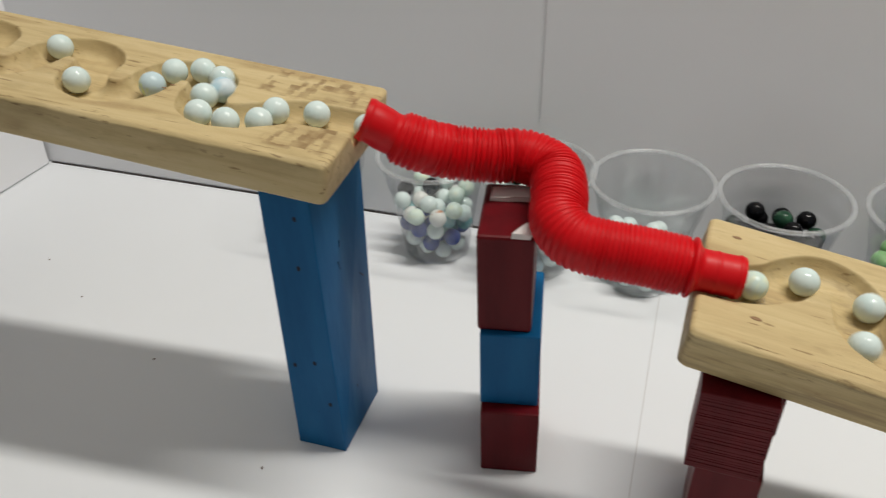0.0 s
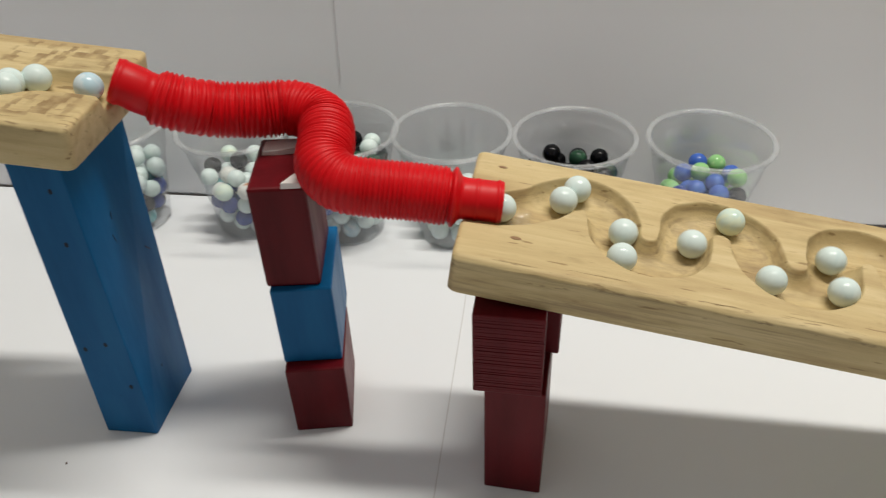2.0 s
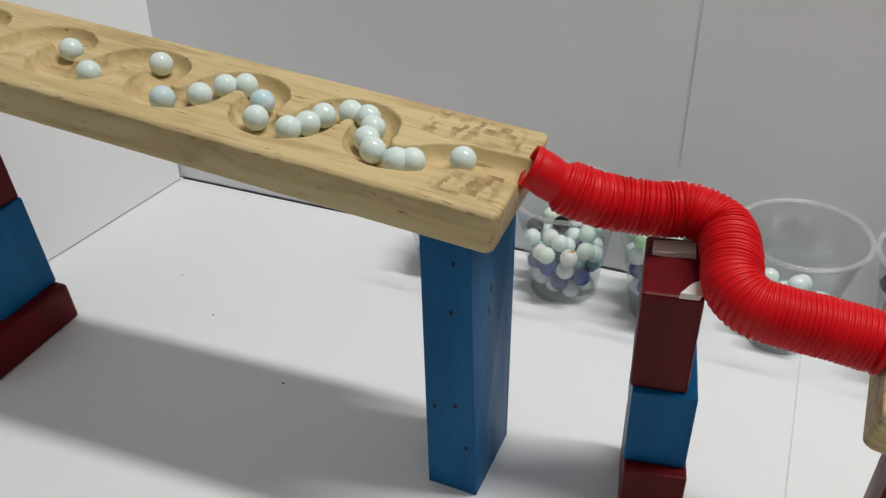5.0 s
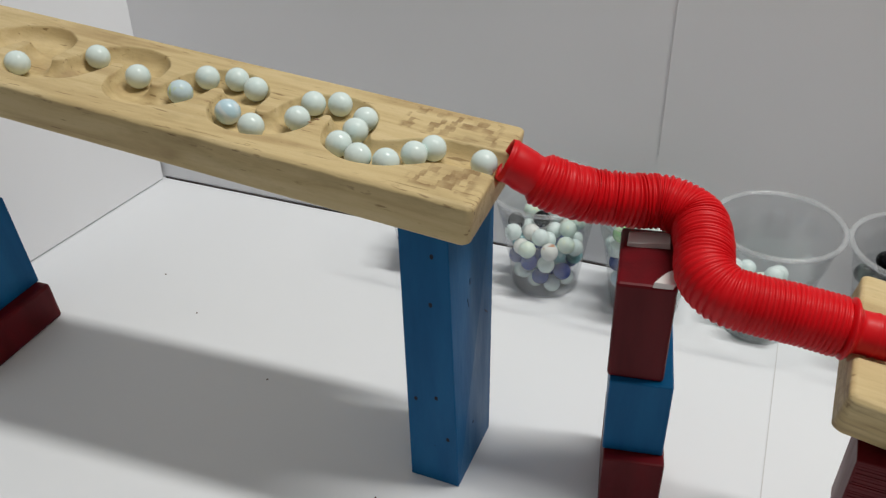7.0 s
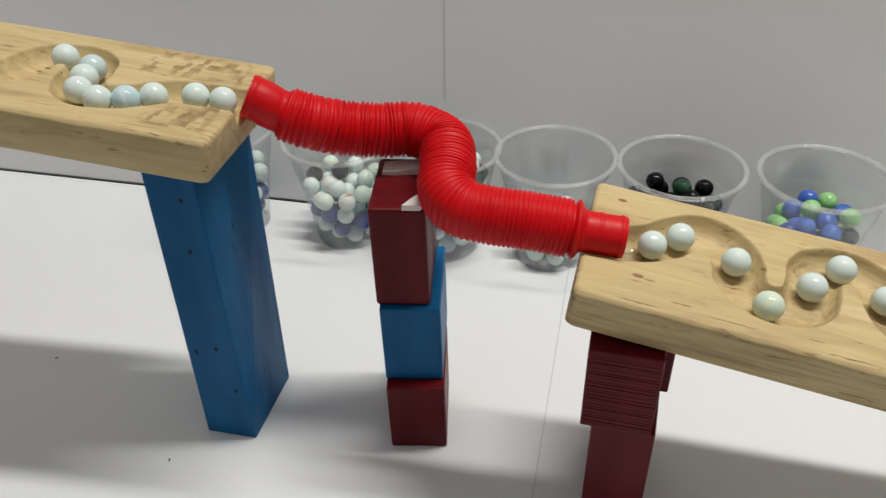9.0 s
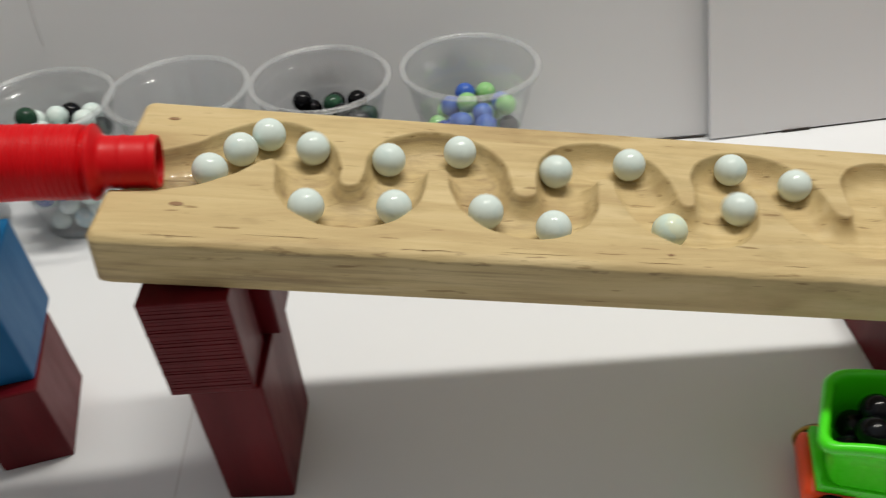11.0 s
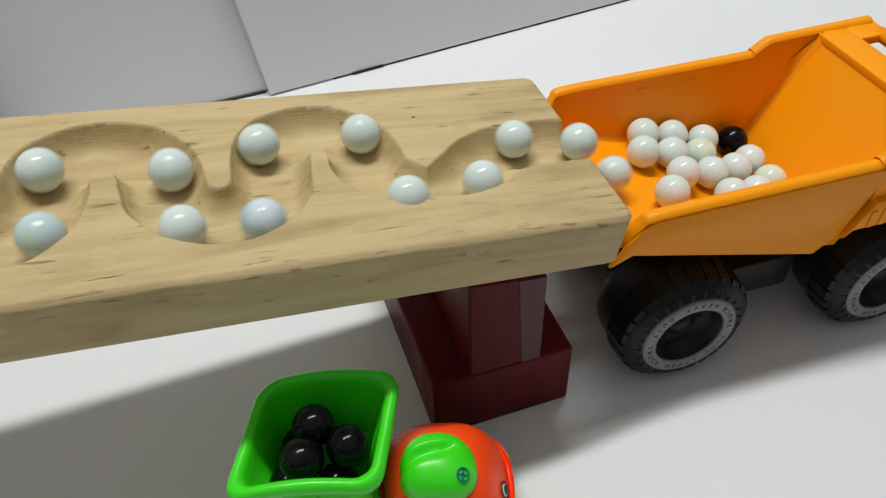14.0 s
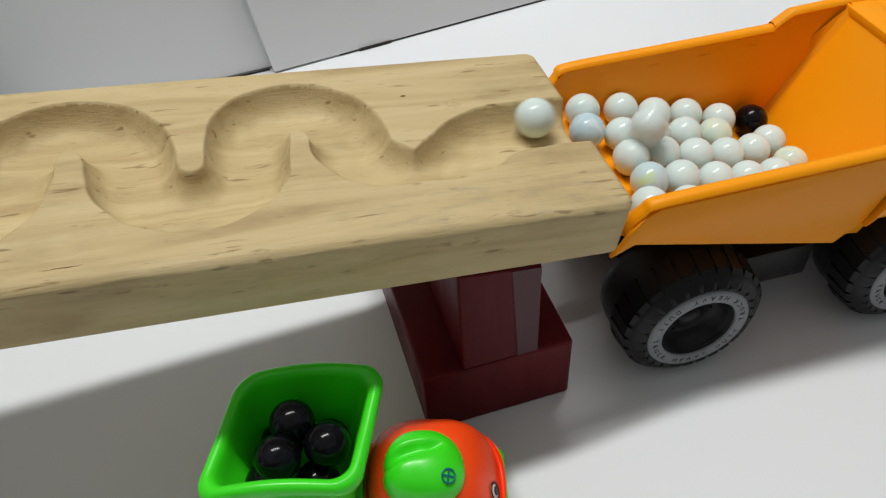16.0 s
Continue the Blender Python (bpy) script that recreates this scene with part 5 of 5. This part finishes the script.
    roll("white", 11, [(0, 0.784, 0.0), (0.5, 0.902, 0.0), (1, 1.020, -0.9), (1.146, 1.042, -0.9), (1.5, 1.015, 2.0), (2, 0.957, 0.0), (2.5, 0.899, 0.0), (3, 0.841, 0.0), (3.5, 0.783, 0.0), (4, 0.726, 6.5), (4.5, 0.708, -3.0), (5.2, 0.631, 0.0), (5.89, 0.556, 0.0), (6.5, 0.624, 0.0), (7, 0.679, -4.2), (7.5, 0.708, -0.3), (8, 0.758, 4.9), (8.5, 0.817, 0.0), (9, 0.876, 0.0), (9.5, 0.935, 0.0), (10, 0.995, 0.0), (10.5, 1.042, -6.5), (11, 1.120, -6.5), (11.5, 1.231, 6.5), (12, 1.351, 5.3), (12.5, 1.464, 5.7), (13, 1.581, 0.9), (13.5, 1.702, -4.9), (14, 1.813, 0.0)])
    roll("white", 12, [(0, 0.765, 4.1), (0.5, 0.871, 0.0), (1, 0.982, 0.0), (1.146, 1.014, 0.0), (1.5, 0.976, 0.0), (2, 0.922, 0.0), (2.5, 0.868, 0.0), (3, 0.814, 0.0), (3.5, 0.756, 2.0), (4, 0.711, -0.9), (4.5, 0.693, -6.5), (5.2, 0.616, 0.0), (5.89, 0.541, 0.0), (6.5, 0.609, 0.0), (7, 0.664, -4.5), (7.5, 0.692, -5.7), (8, 0.726, 6.5), (8.5, 0.792, 0.0), (9, 0.847, 0.0), (9.5, 0.902, 0.0), (10, 0.958, 0.0), (10.5, 1.015, 2.0), (11, 1.083, 6.5), (11.5, 1.201, 4.0), (12, 1.318, 6.5), (12.5, 1.434, -6.1), (13, 1.548, -6.4), (13.5, 1.662, -5.5), (14, 1.773, 0.0)])
    roll("white", 13, [(0, 0.735, 4.5), (0.5, 0.833, 0.0), (1, 0.935, 0.0), (1.146, 0.964, 0.0), (1.5, 0.929, 0.0), (2, 0.880, 0.0), (2.5, 0.831, 0.0), (3, 0.781, 0.0), (3.5, 0.729, 6.5), (4, 0.695, -5.6), (4.5, 0.679, -6.5), (5.2, 0.598, 0.0), (5.89, 0.523, 0.0), (6.5, 0.591, 0.0), (7, 0.646, 3.4), (7.5, 0.676, -3.6), (8, 0.711, 4.8), (8.5, 0.760, 0.0), (9, 0.811, 0.0), (9.5, 0.862, 0.0), (10, 0.912, 0.0), (10.5, 0.965, 0.0), (11, 1.066, 6.5), (11.5, 1.171, 3.0), (12, 1.291, -6.5), (12.5, 1.407, -5.6), (13, 1.524, -0.9), (13.5, 1.626, 6.5), (14, 1.752, -0.1), (14.5, 1.863, 0.0)])
    roll("white", 14, [(0, 0.714, 6.5), (0.5, 0.816, 0.0), (1, 0.918, 0.0), (1.146, 0.948, 0.0), (1.5, 0.913, 0.0), (2, 0.863, 0.0), (2.5, 0.813, 0.0), (3, 0.763, 0.0), (3.5, 0.713, 3.4), (4, 0.679, -3.7), (4.5, 0.667, -4.3), (5.2, 0.583, 0.0), (5.89, 0.508, 0.0), (6.5, 0.576, 0.0), (7, 0.632, 6.5), (7.5, 0.663, -5.6), (8, 0.696, -2.9), (8.5, 0.742, 0.0), (9, 0.793, 0.0), (9.5, 0.844, 0.0), (10, 0.896, 0.0), (10.5, 0.949, 0.0), (11, 1.051, 0.8), (11.5, 1.152, -6.5), (12, 1.267, -6.5), (12.5, 1.384, 4.7), (13, 1.489, 6.5), (13.5, 1.597, 3.8), (14, 1.725, 6.5), (14.5, 1.836, 0.0)])
    roll("white", 15, [(0, 0.702, -4.3), (0.5, 0.793, 0.0), (1, 0.897, 0.0), (1.146, 0.927, 0.0), (1.5, 0.891, 0.0), (2, 0.841, 0.0), (2.5, 0.790, 0.0), (3, 0.740, 3.8), (3.5, 0.698, -6.5), (4, 0.664, -1.1), (4.5, 0.649, 2.9), (5.2, 0.564, 0.0), (5.89, 0.489, 0.0), (6.5, 0.556, 0.0), (7, 0.612, 6.5), (7.5, 0.648, 5.1), (8, 0.678, -3.6), (8.5, 0.723, 0.0), (9, 0.770, 0.0), (9.5, 0.822, 0.0), (10, 0.874, 0.0), (10.5, 0.928, 0.0), (11, 1.032, -4.8), (11.5, 1.123, -6.5), (12, 1.246, 4.3), (12.5, 1.354, 0.0), (13, 1.462, 6.5), (13.5, 1.576, -3.6), (14, 1.695, -6.5), (14.5, 1.806, 0.0)])
    roll("white", 16, [(0, 0.685, -3.3), (0.5, 0.772, 0.0), (1, 0.871, 0.0), (1.146, 0.900, 0.0), (1.5, 0.866, 0.0), (2, 0.818, 0.0), (2.5, 0.770, 0.0), (3, 0.722, 6.5), (3.5, 0.679, -4.2), (4, 0.646, 1.2), (4.5, 0.632, 6.5), (5.2, 0.550, 0.0), (5.89, 0.475, 0.0), (6.5, 0.543, 0.0), (7, 0.599, 6.5), (7.5, 0.633, 6.5), (8, 0.661, 0.5), (8.5, 0.705, 0.0), (9, 0.750, 0.0), (9.5, 0.800, 0.0), (10, 0.849, 0.0), (10.5, 0.900, 0.0), (11, 0.999, 0.0), (11.5, 1.098, 4.7), (12, 1.212, 3.1), (12.5, 1.324, 0.0), (13, 1.437, -6.5), (13.5, 1.551, -6.5), (14, 1.668, -6.5), (14.5, 1.779, 0.0)])
    roll("white", 17, [(0, 0.669, -4.0), (0.5, 0.758, 4.4), (1, 0.850, 0.0), (1.146, 0.878, 0.0), (1.5, 0.844, 0.0), (2, 0.797, 0.0), (2.5, 0.746, 5.0), (3, 0.710, 2.6), (3.5, 0.664, -3.0), (4, 0.632, 6.5), (4.5, 0.627, 6.5), (5.2, 0.531, 0.0), (5.89, 0.456, 0.0), (6.5, 0.523, 0.0), (7, 0.579, -2.2), (7.5, 0.620, 6.5), (8, 0.645, 2.7), (8.5, 0.691, 0.0), (9, 0.734, 0.0), (9.5, 0.780, 0.0), (10, 0.828, 0.0), (10.5, 0.879, 0.0), (11, 0.975, 0.0), (11.5, 1.072, 6.5), (12, 1.184, 0.0), (12.5, 1.295, 0.0), (13, 1.407, -5.4), (13.5, 1.525, -4.8), (14, 1.630, 6.5), (14.5, 1.755, 0.7), (15, 1.866, 0.0)])
    roll("white", 18, [(0, 0.649, -0.4), (0.5, 0.728, 6.5), (1, 0.826, 0.0), (1.146, 0.856, 0.0), (1.5, 0.821, 0.0), (2, 0.772, 0.0), (2.5, 0.722, 6.5), (3, 0.692, -2.0), (3.5, 0.645, 3.6), (4, 0.620, 2.8), (4.5, 0.600, 6.5), (5.2, 0.501, 0.0), (5.89, 0.426, 0.0), (6.5, 0.494, 0.0), (7, 0.549, -0.6), (7.5, 0.608, 6.5), (8, 0.626, 6.5), (8.5, 0.673, 0.0), (9, 0.711, 0.0), (9.5, 0.754, 0.0), (10, 0.804, 0.0), (10.5, 0.856, 0.0), (11, 0.957, 0.0), (11.5, 1.057, 6.5), (12, 1.162, 0.0), (12.5, 1.267, 0.0), (13, 1.372, 5.1), (13.5, 1.479, 2.8), (14, 1.594, 5.6), (14.5, 1.717, 2.8), (15, 1.828, 0.0)])
    roll("sky", 19, [(0, 0.638, 6.5), (0.5, 0.713, 2.3), (1, 0.804, 0.0), (1.146, 0.834, 0.0), (1.5, 0.799, 0.0), (2, 0.750, 6.5), (2.5, 0.708, 3.1), (3, 0.676, -1.8), (3.5, 0.633, 6.5), (4, 0.602, 6.5), (4.5, 0.578, -4.8), (5.2, 0.477, 0.0), (5.89, 0.402, 0.0), (6.5, 0.470, 0.0), (7, 0.525, -1.9), (7.5, 0.579, -2.3), (8, 0.615, 6.5), (8.5, 0.659, 0.0), (9, 0.696, 0.0), (9.5, 0.735, 0.0), (10, 0.782, 0.0), (10.5, 0.834, 0.0), (11, 0.935, 0.0), (11.5, 1.036, 0.0), (12, 1.136, 0.0), (12.5, 1.237, 0.0), (13, 1.338, 0.0), (13.5, 1.438, -5.4), (14, 1.554, -6.5), (14.5, 1.668, -6.5), (15, 1.779, 0.0)])
    roll("white", 20, [(0, 0.626, 6.5), (0.5, 0.698, -6.0), (1, 0.777, 0.0), (1.146, 0.807, 0.0), (1.5, 0.771, 0.0), (2, 0.722, 6.5), (2.5, 0.693, -3.7), (3, 0.661, -1.4), (3.5, 0.621, 3.3), (4, 0.587, 1.0), (4.5, 0.544, -6.5), (5.2, 0.444, 0.0), (5.89, 0.369, 0.0), (6.5, 0.436, 0.0), (7, 0.492, 6.5), (7.5, 0.552, -0.7), (8, 0.605, 6.5), (8.5, 0.645, 0.0), (9, 0.681, 0.0), (9.5, 0.712, 0.0), (10, 0.754, 0.0), (10.5, 0.807, 0.0), (11, 0.910, 0.0), (11.5, 1.012, 0.0), (12, 1.115, 0.0), (12.5, 1.217, 0.0), (13, 1.319, 0.0), (13.5, 1.422, -6.5), (14, 1.533, -6.5), (14.5, 1.636, 6.5), (15, 1.747, 0.0), (15.5, 1.858, 0.0)])
    roll("white", 21, [(0, 0.614, 6.5), (0.5, 0.682, -2.4), (1, 0.764, 0.0), (1.146, 0.793, 0.0), (1.5, 0.759, 0.0), (2, 0.710, 4.5), (2.5, 0.676, -2.8), (3, 0.642, 4.0), (3.5, 0.609, 6.5), (4, 0.572, 0.9), (4.5, 0.529, -6.5), (5.2, 0.429, 0.0), (5.89, 0.354, 0.0), (6.5, 0.422, 0.0), (7, 0.477, 6.0), (7.5, 0.531, -6.5), (8, 0.596, 6.5), (8.5, 0.629, 0.0), (9, 0.664, 0.0), (9.5, 0.698, 0.0), (10, 0.742, 0.0), (10.5, 0.794, 0.0), (11, 0.895, 0.0), (11.5, 0.995, 0.0), (12, 1.096, 0.0), (12.5, 1.196, 0.0), (13, 1.297, 0.0), (13.5, 1.398, -3.9), (14, 1.504, 4.2), (14.5, 1.594, -3.7), (15, 1.686, -6.5), (15.5, 1.797, 0.0)])
    roll("white", 22, [(0, 0.600, 3.8), (0.5, 0.664, 1.2), (1, 0.758, 0.0), (1.146, 0.786, 0.0), (1.5, 0.753, 0.0), (2, 0.707, 0.0), (2.5, 0.658, -1.8), (3, 0.627, 6.5), (3.5, 0.596, 2.5), (4, 0.543, -2.1), (4.5, 0.496, 3.8), (5.2, 0.414, 0.0), (5.89, 0.339, 0.0), (6.5, 0.407, 0.0), (7, 0.462, 6.5), (7.5, 0.516, -2.7), (8, 0.579, 0.8), (8.5, 0.615, 0.0), (9, 0.647, 0.0), (9.5, 0.690, 0.0), (10, 0.737, 0.0), (10.5, 0.787, 0.0), (11, 0.883, 0.0), (11.5, 0.978, 0.0), (12, 1.074, 0.0), (12.5, 1.169, 0.0), (13, 1.265, 0.0), (13.5, 1.361, 0.0), (14, 1.456, 4.0), (14.5, 1.576, -6.1), (15, 1.666, -6.5), (15.5, 1.777, 0.0)])
    roll("swirl", 23, [(0, 0.579, -2.1), (0.5, 0.648, 0.4), (1, 0.739, 0.0), (1.146, 0.767, 0.0), (1.5, 0.734, 0.0), (2, 0.689, 0.0), (2.5, 0.640, -5.2), (3, 0.617, 5.9), (3.5, 0.576, -3.9), (4, 0.523, -3.5), (4.5, 0.462, 6.5), (5.2, 0.390, 0.0), (5.89, 0.315, 0.0), (6.5, 0.383, 0.0), (7, 0.438, 0.7), (7.5, 0.490, 6.5), (8, 0.540, -1.7), (8.5, 0.600, 0.0), (9, 0.633, 0.0), (9.5, 0.672, 0.0), (10, 0.719, 0.0), (10.5, 0.768, 0.0), (11, 0.861, 0.0), (11.5, 0.955, 0.0), (12, 1.049, 0.0), (12.5, 1.143, 0.0), (13, 1.237, 0.0), (13.5, 1.331, 0.0), (14, 1.425, -6.5), (14.5, 1.533, -6.5), (15, 1.641, 5.1), (15.5, 1.752, 0.0), (16, 1.863, 0.0)])
    roll("white", 24, [(0, 0.525, -3.1), (0.5, 0.627, 6.5), (1, 0.719, 0.0), (1.146, 0.747, 0.0), (1.5, 0.715, 0.0), (2, 0.669, 0.0), (2.5, 0.624, 6.5), (3, 0.581, 0.2), (3.5, 0.519, 3.9), (4, 0.462, 6.5), (4.5, 0.401, -6.5), (5.2, 0.327, 0.0), (5.89, 0.252, 0.0), (6.5, 0.320, 0.0), (7, 0.375, -0.8), (7.5, 0.438, 4.0), (8, 0.486, 6.5), (8.5, 0.556, 0.0), (9, 0.607, 0.0), (9.5, 0.653, 0.0), (10, 0.699, 0.0), (10.5, 0.747, 0.0), (11, 0.840, 0.0), (11.5, 0.933, 0.0), (12, 1.026, 0.0), (12.5, 1.118, 0.0), (13, 1.211, 0.0), (13.5, 1.304, 0.0), (14, 1.396, 0.0), (14.5, 1.489, 6.1), (15, 1.596, 4.1), (15.5, 1.722, 6.5), (16, 1.833, 0.0)])
    roll("white", 25, [(0, 0.462, 6.5), (0.5, 0.563, 0.0), (1, 0.658, 0.0), (1.146, 0.685, 0.0), (1.5, 0.653, 0.0), (2, 0.607, 0.0), (2.5, 0.561, 0.0), (3, 0.514, 0.3), (3.5, 0.458, 6.5), (4, 0.398, -6.5), (4.5, 0.347, 0.7), (5.2, 0.271, 0.0), (5.89, 0.196, 0.0), (6.5, 0.264, 0.0), (7, 0.320, 6.5), (7.5, 0.364, -2.8), (8, 0.438, 6.5), (8.5, 0.491, 0.0), (9, 0.542, 0.0), (9.5, 0.590, 0.0), (10, 0.637, 0.0), (10.5, 0.686, 0.0), (11, 0.781, 0.0), (11.5, 0.875, 0.0), (12, 0.970, 0.0), (12.5, 1.064, 0.0), (13, 1.159, 0.0), (13.5, 1.254, 0.0), (14, 1.348, 0.0), (14.5, 1.443, -0.8), (15, 1.558, -6.5), (15.5, 1.668, -6.5), (16, 1.779, 0.0)])
    roll("white", 26, [(0, 0.386, 0.0), (0.5, 0.485, 0.0), (1, 0.583, 0.0), (1.146, 0.612, 0.0), (1.5, 0.578, 0.0), (2, 0.530, 0.0), (2.5, 0.482, 0.0), (3, 0.434, 0.0), (3.5, 0.386, 0.0), (4, 0.344, 5.1), (4.5, 0.289, -0.0), (5.2, 0.208, 0.0), (5.89, 0.133, 0.0), (6.5, 0.201, 0.0), (7, 0.257, -6.5), (7.5, 0.320, 6.5), (8, 0.364, -1.9), (8.5, 0.414, 0.0), (9, 0.463, 0.0), (9.5, 0.512, 0.0), (10, 0.562, 0.0), (10.5, 0.613, 0.0), (11, 0.711, 0.0), (11.5, 0.810, 0.0), (12, 0.908, 0.0), (12.5, 1.007, 0.0), (13, 1.106, 0.0), (13.5, 1.204, 0.0), (14, 1.303, 0.0), (14.5, 1.401, 0.0), (15, 1.500, 5.3), (15.5, 1.611, 1.4), (16, 1.735, 5.5)])


for kind, spot in (("black", (0.1110, 0.0335)), ("white", (0.1100, 0.0160)), ("mint", (0.1105, -0.0015))):
    marble(kind, tuple(in_bed(*spot)), "lying in the orange tipper", "marbles in the tipper")

# ---------------------------------------------------------------- crumbs on the sheet
def crumbs():
    dark = material("dark_paint_chip", (0.10, 0.06, 0.05), 0.7)[0]
    for k, (x, y) in enumerate(((-0.3021, 0.5095), (-0.1906, 0.4537), (-0.053, 0.3749), (-0.3704, 0.5518))):
        bm = bmesh.new()
        bmesh.ops.create_icosphere(bm, subdivisions=1, radius=0.0009)
        for v in bm.verts:
            v.co = (v.co.x * 1.5, v.co.y * 0.9, v.co.z * 0.5 + 0.0004)
        ob = new("paint_crumb", bm_mesh("paint_crumb", bm, dark))
        ob.matrix_world = pose(x, y, 0, 0, 0, 50 * k)
        tagged(ob, "tiny dark chip of paint lying on the sheet", "paint chip", "paint chips on the sheet")


crumbs()

motions()
